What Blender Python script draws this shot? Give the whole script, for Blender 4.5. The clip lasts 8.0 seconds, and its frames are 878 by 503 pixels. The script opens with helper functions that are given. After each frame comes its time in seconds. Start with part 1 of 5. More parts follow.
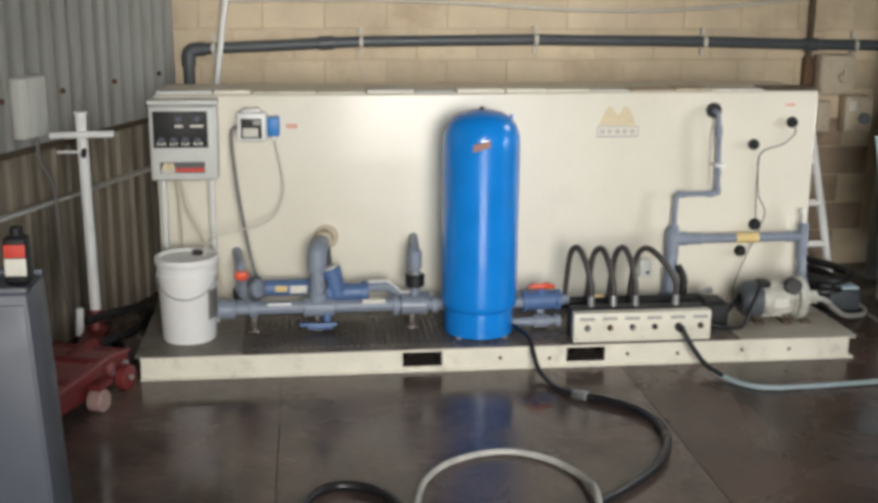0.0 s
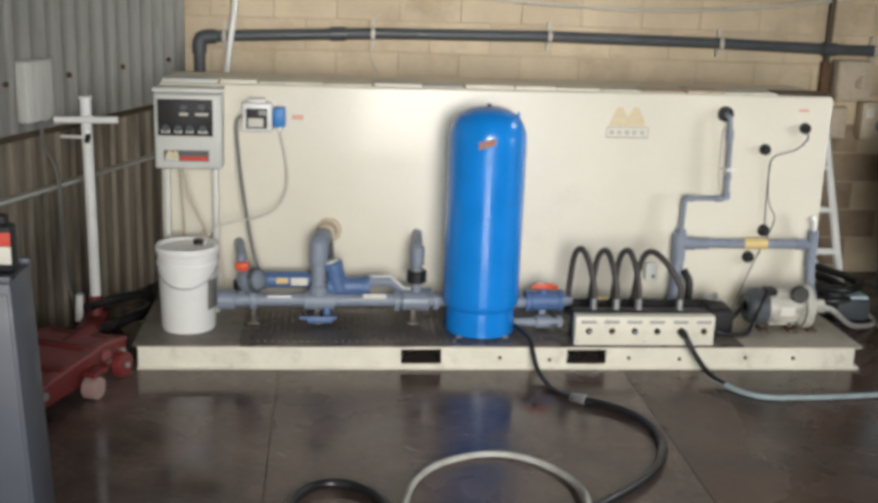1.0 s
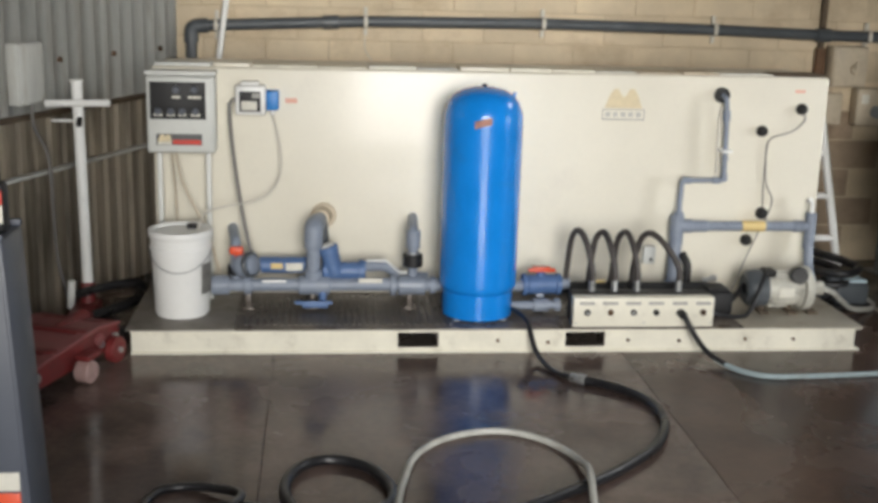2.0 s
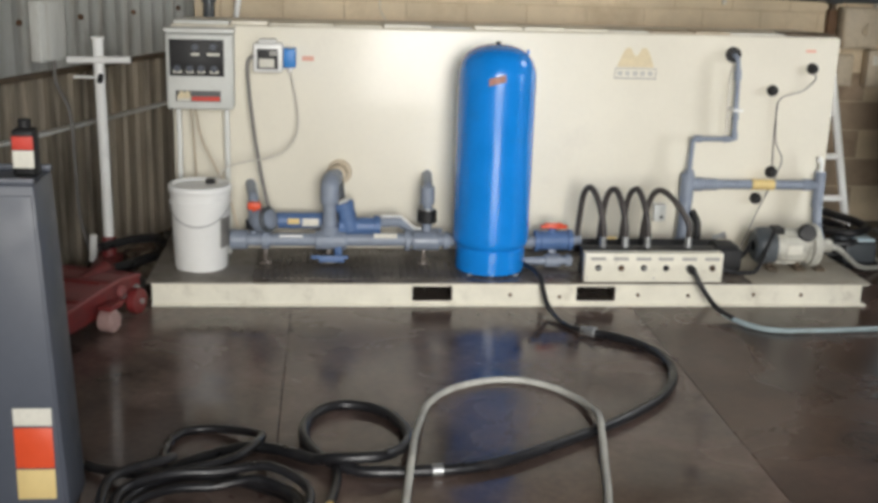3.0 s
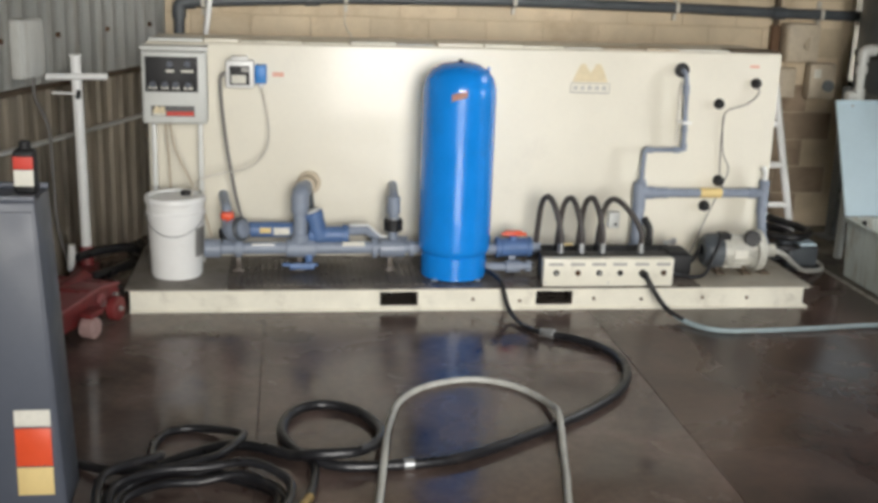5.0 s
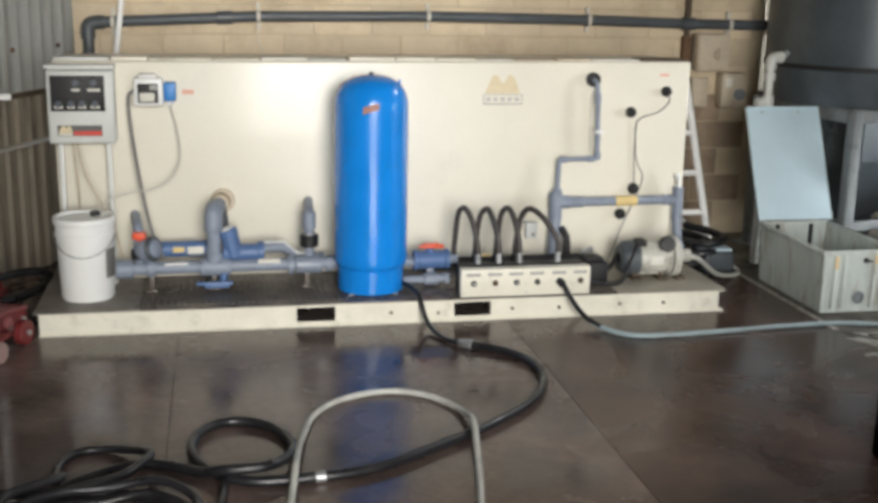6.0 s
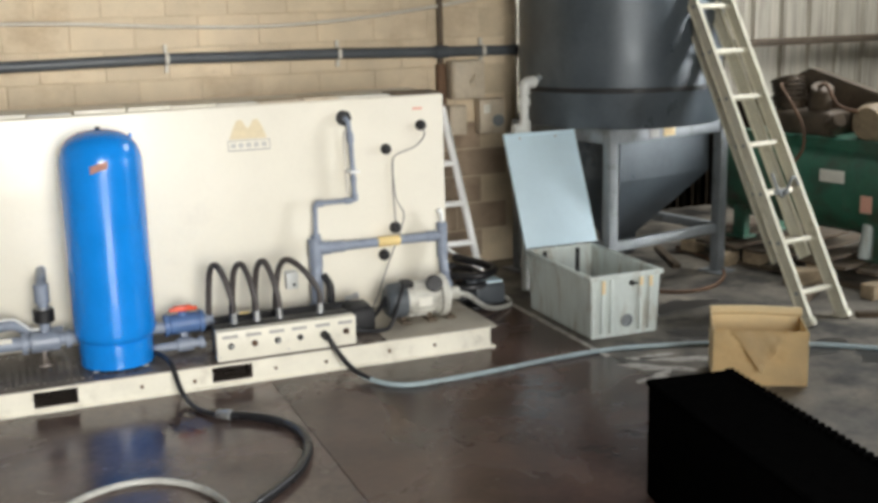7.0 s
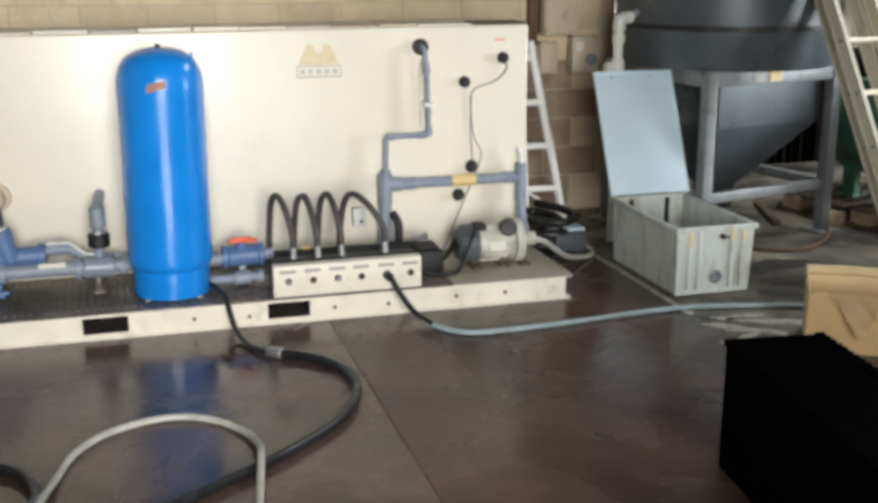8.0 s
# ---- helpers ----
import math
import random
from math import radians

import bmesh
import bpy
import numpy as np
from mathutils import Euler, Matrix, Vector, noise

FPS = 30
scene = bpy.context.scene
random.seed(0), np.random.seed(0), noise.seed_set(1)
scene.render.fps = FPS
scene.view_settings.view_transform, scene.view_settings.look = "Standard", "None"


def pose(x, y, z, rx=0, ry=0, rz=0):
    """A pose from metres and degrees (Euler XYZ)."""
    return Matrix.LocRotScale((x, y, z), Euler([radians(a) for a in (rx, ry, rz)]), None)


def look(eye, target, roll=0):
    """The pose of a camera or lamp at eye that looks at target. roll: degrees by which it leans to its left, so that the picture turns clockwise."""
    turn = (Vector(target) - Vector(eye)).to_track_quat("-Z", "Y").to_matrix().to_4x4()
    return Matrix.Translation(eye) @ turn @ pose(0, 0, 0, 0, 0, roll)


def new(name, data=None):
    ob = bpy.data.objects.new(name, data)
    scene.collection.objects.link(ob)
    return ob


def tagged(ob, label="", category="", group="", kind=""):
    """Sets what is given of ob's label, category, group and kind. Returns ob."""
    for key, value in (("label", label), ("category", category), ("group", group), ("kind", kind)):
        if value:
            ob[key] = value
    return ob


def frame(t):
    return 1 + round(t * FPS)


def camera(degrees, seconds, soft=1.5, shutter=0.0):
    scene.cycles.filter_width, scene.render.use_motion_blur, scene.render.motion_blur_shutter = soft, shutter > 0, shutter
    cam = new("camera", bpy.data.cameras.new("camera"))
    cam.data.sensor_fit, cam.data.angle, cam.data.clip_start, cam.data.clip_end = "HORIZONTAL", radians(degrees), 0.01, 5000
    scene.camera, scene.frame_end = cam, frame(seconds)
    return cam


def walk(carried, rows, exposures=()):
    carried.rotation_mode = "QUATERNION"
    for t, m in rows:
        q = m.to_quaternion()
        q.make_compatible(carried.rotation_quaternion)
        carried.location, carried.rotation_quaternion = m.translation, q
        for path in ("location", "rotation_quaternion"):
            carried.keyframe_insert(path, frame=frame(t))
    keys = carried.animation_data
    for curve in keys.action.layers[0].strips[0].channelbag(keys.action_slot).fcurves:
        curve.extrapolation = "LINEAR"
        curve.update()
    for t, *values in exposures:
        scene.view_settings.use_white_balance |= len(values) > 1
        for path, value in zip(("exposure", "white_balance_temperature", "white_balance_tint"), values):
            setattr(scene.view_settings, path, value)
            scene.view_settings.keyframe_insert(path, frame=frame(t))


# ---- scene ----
cam = camera(42.5, 8.0, soft=3.6)
PATH = [
    (0, (-0.994, -5.236, 1.939), (-0.762, -3.311, 1.452), 0.5),
    (0.5, (-0.86, -5.183, 1.977), (-0.701, -3.247, 1.5), 0.7),
    (1, (-0.905, -5.188, 1.959), (-0.707, -3.263, 1.455), 2.1),
    (1.5, (-0.96, -5.143, 1.917), (-0.724, -3.217, 1.432), 1.9),
    (1.7, (-0.926, -5.157, 1.857), (-0.715, -3.226, 1.382), 1.7),
    (2.8, (-0.923, -5.234, 1.713), (-0.698, -3.308, 1.225), 1.7),
    (3, (-0.948, -5.291, 1.74), (-0.754, -3.372, 1.212), 1.8),
    (3.5, (-0.988, -5.37, 1.711), (-0.713, -3.47, 1.152), 2.0),
    (4, (-0.961, -5.36, 1.765), (-0.683, -3.452, 1.232), 2.3),
    (4.2, (-0.974, -5.365, 1.767), (-0.694, -3.455, 1.246), 2.4),
    (5.3, (-1.023, -5.588, 1.846), (-0.757, -3.675, 1.327), 1.9),
    (5.5, (-0.997, -5.576, 1.806), (-0.723, -3.658, 1.309), 1.9),
    (6, (-0.901, -5.561, 1.766), (-0.525, -3.655, 1.292), 1.1),
    (6.5, (-0.793, -5.446, 1.816), (-0.296, -3.564, 1.358), 0.8),
    (7, (-0.609, -5.265, 1.831), (0.112, -3.451, 1.393), -1.4),
    (7.5, (-0.355, -5.013, 1.776), (0.415, -3.228, 1.309), -2.1),
    (8, (-0.347, -5.002, 1.689), (0.193, -3.147, 1.172), 0.0),
]
# the walk ends
walk(cam, [(t, look(eye, target, roll)) for t, eye, target, roll in PATH],
     exposures=((0.0, -0.08), (1.5, 0.0), (3.0, 0.0), (4.2, 0.07), (5.5, 0.08), (6.5, 0.16), (7.0, 0.24), (7.5, 0.26), (8.0, 0.16)))

# ---- light ----
world = bpy.data.worlds.new("sky")
scene.world = world
world.use_nodes = True
wn = world.node_tree
sky = wn.nodes.new("ShaderNodeTexSky")
sky.sky_type = "NISHITA"
sky.sun_disc = False
sky.sun_elevation = radians(50)
sky.sun_rotation = radians(200)
wn.nodes["Background"].inputs["Strength"].default_value = 0.12
wn.links.new(sky.outputs["Color"], wn.nodes["Background"].inputs["Color"])


def area_lamp(name, eye, target, sx, sy, watts, colour, spread=180):
    data = bpy.data.lights.new(name, "AREA")
    data.shape, data.size, data.size_y, data.energy, data.color = "RECTANGLE", sx, sy, watts, colour
    data.spread = radians(spread)
    ob = new(name, data)
    ob.matrix_world = look(eye, target)
    return ob


# daylight through the open roller door behind the viewer and a side doorway
area_lamp("doorway_daylight", (-0.1, -8.3, 2.1), (0.0, 0.0, 0.75), 2.8, 3.2, 91, (1.0, 0.97, 0.92), 64)
# added fill lamp that brightens the right bay
area_lamp("right_bay_fill", (6.2, 0.9, 4.9), (6.3, 1.6, 0.0), 2.4, 2.0, 215, (0.95, 0.98, 1.0))
area_lamp("side_doorway_daylight", (10.86, -3.5, 1.75), (4.1, 1.3, 0.9), 2.6, 3.0, 50, (0.95, 0.98, 1.0), 36)

sun = new("sun", bpy.data.lights.new("sun", "SUN"))
sun.data.energy, sun.data.angle, sun.data.color = 2.0, radians(0.5), (1.0, 0.95, 0.86)
sun.matrix_world = look((0, 0, 10), (-3.0, 6.5, 0))


# ---- materials ----
def mat(name, colour, rough=0.6, metal=0.0, var=0.15, scale=6.0, fine=60.0, bump=0.15, dirt=None, dirt_amount=0.0,
        dirt_scale=2.0, rough_var=0.15, stretch=(1, 1, 1), spec=0.5, coat=0.0, per_object=0.0):
    """A node material with variation at two scales, a relief, and stains of another colour."""
    m = bpy.data.materials.new(name)
    m.use_nodes = True
    nt = m.node_tree
    bsdf = nt.nodes["Principled BSDF"]
    L = nt.links.new

    def node(kind, **kw):
        n = nt.nodes.new(kind)
        for key, value in kw.items():
            n.inputs[key].default_value = value
        return n

    co = node("ShaderNodeNewGeometry")
    mp = node("ShaderNodeMapping")
    mp.inputs["Scale"].default_value = stretch
    L(co.outputs["Position"], mp.inputs["Vector"])
    big = node("ShaderNodeTexNoise", Scale=scale, Detail=5.0, Roughness=0.6)
    small = node("ShaderNodeTexNoise", Scale=fine, Detail=3.0, Roughness=0.6)
    L(mp.outputs["Vector"], big.inputs["Vector"])
    L(mp.outputs["Vector"], small.inputs["Vector"])
    add = nt.nodes.new("ShaderNodeMath")
    add.operation = "MULTIPLY_ADD"
    add.inputs[1].default_value = 0.35
    L(small.outputs["Fac"], add.inputs[0])
    L(big.outputs["Fac"], add.inputs[2])
    rng = nt.nodes.new("ShaderNodeMapRange")
    rng.inputs["From Min"].default_value, rng.inputs["From Max"].default_value = 0.4, 0.95
    rng.inputs["To Min"].default_value, rng.inputs["To Max"].default_value = 1.0 - var, 1.0 + var
    L(add.outputs[0], rng.inputs["Value"])
    tone = rng.outputs["Result"]
    if per_object:
        info = nt.nodes.new("ShaderNodeObjectInfo")
        r2 = nt.nodes.new("ShaderNodeMapRange")
        r2.inputs["To Min"].default_value, r2.inputs["To Max"].default_value = 1 - per_object, 1 + per_object
        L(info.outputs["Random"], r2.inputs["Value"])
        mul = nt.nodes.new("ShaderNodeMath")
        mul.operation = "MULTIPLY"
        L(tone, mul.inputs[0])
        L(r2.outputs["Result"], mul.inputs[1])
        tone = mul.outputs[0]
    hsv = nt.nodes.new("ShaderNodeHueSaturation")
    hsv.inputs["Color"].default_value = (*colour, 1)
    L(tone, hsv.inputs["Value"])
    out = hsv.outputs["Color"]
    if dirt:
        spot = node("ShaderNodeTexNoise", Scale=dirt_scale, Detail=8.0, Roughness=0.68)
        L(mp.outputs["Vector"], spot.inputs["Vector"])
        ramp = nt.nodes.new("ShaderNodeMapRange")
        mid = 0.72 - 0.4 * dirt_amount
        ramp.inputs["From Min"].default_value, ramp.inputs["From Max"].default_value = mid - 0.08, mid + 0.14
        ramp.inputs["To Max"].default_value = min(1.0, 0.4 + dirt_amount)
        L(spot.outputs["Fac"], ramp.inputs["Value"])
        mix = nt.nodes.new("ShaderNodeMix")
        mix.data_type = "RGBA"
        L(ramp.outputs["Result"], mix.inputs[0])
        L(out, mix.inputs[6])
        mix.inputs[7].default_value = (*dirt, 1)
        out = mix.outputs[2]
    L(out, bsdf.inputs["Base Color"])
    rr = nt.nodes.new("ShaderNodeMapRange")
    rr.inputs["From Min"].default_value, rr.inputs["From Max"].default_value = 0.3, 0.7
    rr.inputs["To Min"].default_value, rr.inputs["To Max"].default_value = max(0.03, rough - rough_var), min(1.0, rough + rough_var)
    L(big.outputs["Fac"], rr.inputs["Value"])
    L(rr.outputs["Result"], bsdf.inputs["Roughness"])
    bsdf.inputs["Metallic"].default_value = metal
    bsdf.inputs["Specular IOR Level"].default_value = spec
    bsdf.inputs["Coat Weight"].default_value = coat
    bsdf.inputs["Coat Roughness"].default_value = 0.12
    if bump:
        bp = node("ShaderNodeBump", Strength=bump, Distance=0.004)
        L(add.outputs[0], bp.inputs["Height"])
        L(bp.outputs["Normal"], bsdf.inputs["Normal"])
    return m


M_FLOOR = mat("wet_concrete", (0.15, 0.106, 0.09), 0.2, var=0.6, scale=1.3, fine=30, bump=0.05, dirt=(0.055, 0.042, 0.038),
              dirt_amount=0.4, dirt_scale=1.1, spec=0.36, rough_var=0.12, per_object=0.08)


def wet_sheen(m, scale, dry_rough, wet_rough, wet_tone):
    """Pools of standing wet: smooth and darker, with an uneven edge."""
    nt = m.node_tree
    bsdf = nt.nodes["Principled BSDF"]
    co = nt.nodes.new("ShaderNodeNewGeometry")
    n = nt.nodes.new("ShaderNodeTexNoise")
    n.inputs["Scale"].default_value, n.inputs["Detail"].default_value, n.inputs["Distortion"].default_value = scale, 6.0, 0.8
    nt.links.new(co.outputs["Position"], n.inputs["Vector"])
    pool = nt.nodes.new("ShaderNodeMapRange")
    pool.inputs["From Min"].default_value, pool.inputs["From Max"].default_value = 0.4, 0.6
    nt.links.new(n.outputs["Fac"], pool.inputs["Value"])
    rr = nt.nodes.new("ShaderNodeMapRange")
    rr.inputs["To Min"].default_value, rr.inputs["To Max"].default_value = dry_rough, wet_rough
    nt.links.new(pool.outputs["Result"], rr.inputs["Value"])
    nt.links.new(rr.outputs["Result"], bsdf.inputs["Roughness"])
    old = bsdf.inputs["Base Color"].links[0].from_socket
    mix = nt.nodes.new("ShaderNodeMix")
    mix.data_type = "RGBA"
    mix.blend_type = "MULTIPLY"
    nt.links.new(pool.outputs["Result"], mix.inputs[0])
    nt.links.new(old, mix.inputs[6])
    mix.inputs[7].default_value = (*wet_tone, 1)
    nt.links.new(mix.outputs[2], bsdf.inputs["Base Color"])


wet_sheen(M_FLOOR, 1.7, 0.28, 0.09, (0.6, 0.6, 0.62))
M_DAMP = mat("damp_concrete", (0.105, 0.067, 0.054), 0.4, var=0.45, scale=1.5, fine=30, bump=0.06, dirt=(0.026, 0.021, 0.02), dirt_amount=0.45, dirt_scale=1.2, spec=0.35, per_object=0.05)
wet_sheen(M_DAMP, 1.5, 0.36, 0.2, (0.8, 0.78, 0.78))
M_DRY = mat("dusty_concrete", (0.19, 0.165, 0.128), 0.6, var=0.5, scale=1.6, fine=40, bump=0.15, dirt=(0.024, 0.021, 0.017), dirt_amount=0.6, dirt_scale=2.4, per_object=0.05)
M_GROUT = mat("joint_dirt", (0.015, 0.013, 0.012), 0.7)
M_BLOCK = mat("painted_concrete_block", (0.64, 0.53, 0.375), 0.85, var=0.16, scale=3, fine=90, bump=0.6, dirt=(0.3, 0.2, 0.11),
              dirt_amount=0.3, dirt_scale=1.6, per_object=0.06)
M_BLOCKLOW = mat("brown_concrete_block", (0.38, 0.29, 0.205), 0.85, var=0.25, scale=3, fine=90, bump=0.6, dirt=(0.15, 0.105, 0.072), dirt_amount=0.45, dirt_scale=1.6, per_object=0.04)
M_MORTAR = mat("mortar", (0.56, 0.46, 0.32), 0.95, var=0.2, fine=120, bump=0.5)
M_SHEET = mat("weathered_sheet_metal", (0.58, 0.59, 0.56), 0.6, 0.0, var=0.2, scale=3, stretch=(4, 4, 0.5), dirt=(0.24, 0.2, 0.15), dirt_amount=0.3, dirt_scale=3)
M_SHEETLOW = mat("grimy_sheet_metal", (0.46, 0.4, 0.31), 0.7, 0.0, var=0.3, scale=3, stretch=(5, 5, 0.4), dirt=(0.05, 0.04, 0.03), dirt_amount=0.42, dirt_scale=2)
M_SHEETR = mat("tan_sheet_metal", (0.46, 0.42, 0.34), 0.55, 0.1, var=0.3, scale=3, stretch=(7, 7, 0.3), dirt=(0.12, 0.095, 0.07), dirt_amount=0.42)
M_RUST = mat("rusty_steel", (0.16, 0.09, 0.05), 0.8, 0.2, var=0.4, scale=9, dirt=(0.05, 0.03, 0.02), dirt_amount=0.5)
M_CREAM = mat("cream_enamel", (0.755, 0.715, 0.605), 0.38, var=0.05, scale=2, fine=40, bump=0.02, dirt=(0.6, 0.56, 0.49), dirt_amount=0.14, dirt_scale=2.2, coat=0.15, rough_var=0.06)
M_SKID = mat("cream_skid_paint", (0.74, 0.71, 0.6), 0.5, var=0.1, scale=6, fine=50, bump=0.1, dirt=(0.25, 0.21, 0.15), dirt_amount=0.2, dirt_scale=7)
M_DECK = mat("grimy_deck_plate", (0.12, 0.1, 0.085), 0.32, 0.2, var=0.35, scale=5, fine=80, bump=0.25, dirt=(0.04, 0.035, 0.03), dirt_amount=0.45, dirt_scale=5)
M_BLUE = mat("blue_tank_enamel", (0.007, 0.235, 0.75), 0.22, var=0.09, scale=5, fine=90, bump=0.08, dirt=(0.03, 0.2, 0.52), dirt_amount=0.16, dirt_scale=7, coat=0.3, rough_var=0.06)
M_PVC = mat("grey_pvc", (0.235, 0.27, 0.335), 0.45, var=0.15, scale=12, bump=0.05, dirt=(0.05, 0.05, 0.05), dirt_amount=0.2, dirt_scale=9)
M_PVCB = mat("slate_blue_pvc", (0.09, 0.165, 0.34), 0.45, var=0.15, scale=12, bump=0.05)
M_ORANGE = mat("red_orange_plastic", (0.75, 0.09, 0.03), 0.4, var=0.08)
M_RUBBER = mat("black_rubber", (0.014, 0.014, 0.016), 0.38, var=0.3, scale=14, bump=0.1, dirt=(0.07, 0.06, 0.055), dirt_amount=0.15, dirt_scale=9)
M_BLACK = mat("matt_black_plastic", (0.012, 0.012, 0.013), 0.6, var=0.3, scale=8)
M_DEEP = mat("black_foam_rubber", (0.003, 0.003, 0.003), 1.0, var=0.3, scale=30, spec=0.0)
M_WHITE = mat("white_plastic", (0.83, 0.83, 0.81), 0.45, var=0.05, scale=5, bump=0.04, dirt=(0.5, 0.48, 0.44), dirt_amount=0.1, dirt_scale=8)
M_PANEL = mat("light_grey_enclosure", (0.62, 0.63, 0.6), 0.45, var=0.08, scale=5, bump=0.04, dirt=(0.4, 0.38, 0.34), dirt_amount=0.12, dirt_scale=8)
M_TAN = mat("dusty_tan_steel", (0.56, 0.48, 0.36), 0.6, 0.0, var=0.2, scale=8, dirt=(0.2, 0.15, 0.1), dirt_amount=0.3, dirt_scale=8)
M_MOTOR = mat("grimy_motor_paint", (0.55, 0.54, 0.48), 0.5, 0.1, var=0.2, scale=10, dirt=(0.1, 0.085, 0.065), dirt_amount=0.35, dirt_scale=9)
M_STEEL = mat("galvanised_steel", (0.45, 0.46, 0.46), 0.4, 0.8, var=0.2, scale=18, bump=0.08)
M_BRASS = mat("worn_brass", (0.5, 0.36, 0.16), 0.4, 0.8, var=0.25, scale=25)
M_RED = mat("worn_red_paint", (0.18, 0.024, 0.024), 0.5, var=0.3, scale=7, dirt=(0.07, 0.03, 0.03), dirt_amount=0.35, dirt_scale=8)
# paler copy of the red, with the highlight on the jack's top painted in
M_PINK = mat("lit_red_paint", (0.28, 0.09, 0.09), 0.55, var=0.25, scale=9, dirt=(0.2, 0.06, 0.06), dirt_amount=0.3, dirt_scale=9)
M_GREYBLUE = mat("blue_grey_cabinet_paint", (0.075, 0.085, 0.11), 0.5, var=0.12, scale=4, bump=0.08)
M_TROUGH = mat("grey_green_polyethylene", (0.57, 0.62, 0.585), 0.5, var=0.15, scale=5, bump=0.1, dirt=(0.27, 0.2, 0.12), dirt_amount=0.33, dirt_scale=7, stretch=(2.5, 2.5, 0.6))
M_LID = mat("pale_blue_lid", (0.57, 0.72, 0.8), 0.5, var=0.06, scale=4, bump=0.05)
M_POLY = mat("dark_grey_hopper", (0.085, 0.103, 0.118), 0.41, 0.2, var=0.3, scale=2.5, bump=0.05, dirt=(0.05, 0.058, 0.065), dirt_amount=0.3)
M_FRAME = mat("grey_painted_steel", (0.24, 0.26, 0.27), 0.5, 0.3, var=0.2, scale=9, dirt=(0.09, 0.08, 0.07), dirt_amount=0.3, dirt_scale=8)
M_ALU = mat("worn_aluminium", (0.58, 0.55, 0.44), 0.5, 0.2, var=0.15, scale=14, dirt=(0.3, 0.27, 0.2), dirt_amount=0.3, dirt_scale=14)
M_CARD = mat("corrugated_cardboard", (0.74, 0.58, 0.33), 0.85, var=0.12, scale=6, fine=120, bump=0.15, dirt=(0.4, 0.26, 0.11), dirt_amount=0.2, dirt_scale=6)
M_GREEN = mat("dark_green_enamel", (0.03, 0.125, 0.075), 0.45, var=0.3, scale=5, dirt=(0.05, 0.045, 0.03), dirt_amount=0.45, dirt_scale=4)
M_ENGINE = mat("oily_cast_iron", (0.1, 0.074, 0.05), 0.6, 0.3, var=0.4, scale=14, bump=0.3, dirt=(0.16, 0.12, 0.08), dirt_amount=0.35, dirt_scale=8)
M_WOOD = mat("rough_pallet_wood", (0.38, 0.29, 0.185), 0.85, var=0.3, scale=6, stretch=(1, 6, 6), bump=0.35, dirt=(0.1, 0.07, 0.045), dirt_amount=0.35)
M_FAINT = mat("faded_grey_print", (0.5, 0.49, 0.45), 0.6, var=0.15, scale=20)
# wood tone darkened to hold the shade under the compressor
M_WOODD = mat("shade_dark_wood", (0.1, 0.072, 0.045), 0.9, var=0.35, scale=6, stretch=(1, 6, 6), bump=0.35, dirt=(0.04, 0.03, 0.022), dirt_amount=0.4)
M_HOSE = mat("pale_grey_hose", (0.5, 0.5, 0.46), 0.5, var=0.15, scale=14, dirt=(0.25, 0.22, 0.19), dirt_amount=0.3, dirt_scale=9)
M_TEAL = mat("teal_grey_hose", (0.32, 0.4, 0.42), 0.5, var=0.15, scale=14, dirt=(0.2, 0.19, 0.16), dirt_amount=0.3, dirt_scale=6)
M_CABLE = mat("grey_cable", (0.2, 0.19, 0.18), 0.6)
M_CABLEW = mat("pale_cable", (0.6, 0.57, 0.5), 0.6)
M_YELLOW = mat("yellow_label", (0.72, 0.55, 0.24), 0.6, var=0.08)
M_GOLD = mat("faded_gold_print", (0.68, 0.58, 0.38), 0.6, var=0.12, scale=20)
M_INK = mat("dark_print", (0.1, 0.1, 0.1), 0.6)
M_GREYINK = mat("grey_print", (0.35, 0.34, 0.32), 0.6)
M_REDINK = mat("red_print", (0.6, 0.06, 0.04), 0.6)
M_PALERED = mat("faded_red_print", (0.74, 0.4, 0.3), 0.6)
M_CYAN = mat("bright_blue_plastic", (0.03, 0.22, 0.6), 0.45)
M_PAPER = mat("pale_paper", (0.7, 0.68, 0.6), 0.7)
M_CEIL = mat("ceiling_board", (0.16, 0.14, 0.12), 0.9, var=0.15)
M_PLASTER = mat("dull_plaster", (0.16, 0.14, 0.12), 0.9, var=0.2, scale=2)
M_LOOP = mat("dull_brown_black_rubber", (0.05, 0.043, 0.04), 0.5, var=0.3, scale=14, bump=0.1, dirt=(0.12, 0.1, 0.09), dirt_amount=0.25, dirt_scale=9)
M_PIPED = mat("dark_grey_pipe", (0.075, 0.085, 0.095), 0.4, var=0.2, scale=9, dirt=(0.2, 0.18, 0.16), dirt_amount=0.12, dirt_scale=10)

# ---- building blocks ----
BASE = {}


def thing(name, base, label, category, group="", kind=""):
    ob = new(name)
    ob.empty_display_size = 0.1
    ob.location = base
    BASE[ob] = Vector(base)
    return tagged(ob, label, category, group, kind)


def mesh_of(name, bm, material, smooth=40):
    bmesh.ops.recalc_face_normals(bm, faces=bm.faces[:])
    me = bpy.data.meshes.new(name)
    bm.to_mesh(me)
    bm.free()
    me.materials.append(material)
    me.shade_smooth()
    me.set_sharp_from_angle(angle=radians(smooth))
    return me


def part(name, bm, material, parent, label=""):
    """Links a bmesh, given in world metres, as one mesh object under a thing or a part."""
    base = BASE[parent]
    bmesh.ops.translate(bm, verts=bm.verts[:], vec=-base)
    ob = new(name, mesh_of(name, bm, material))
    ob.parent = parent
    BASE[ob] = base
    return tagged(ob, label)


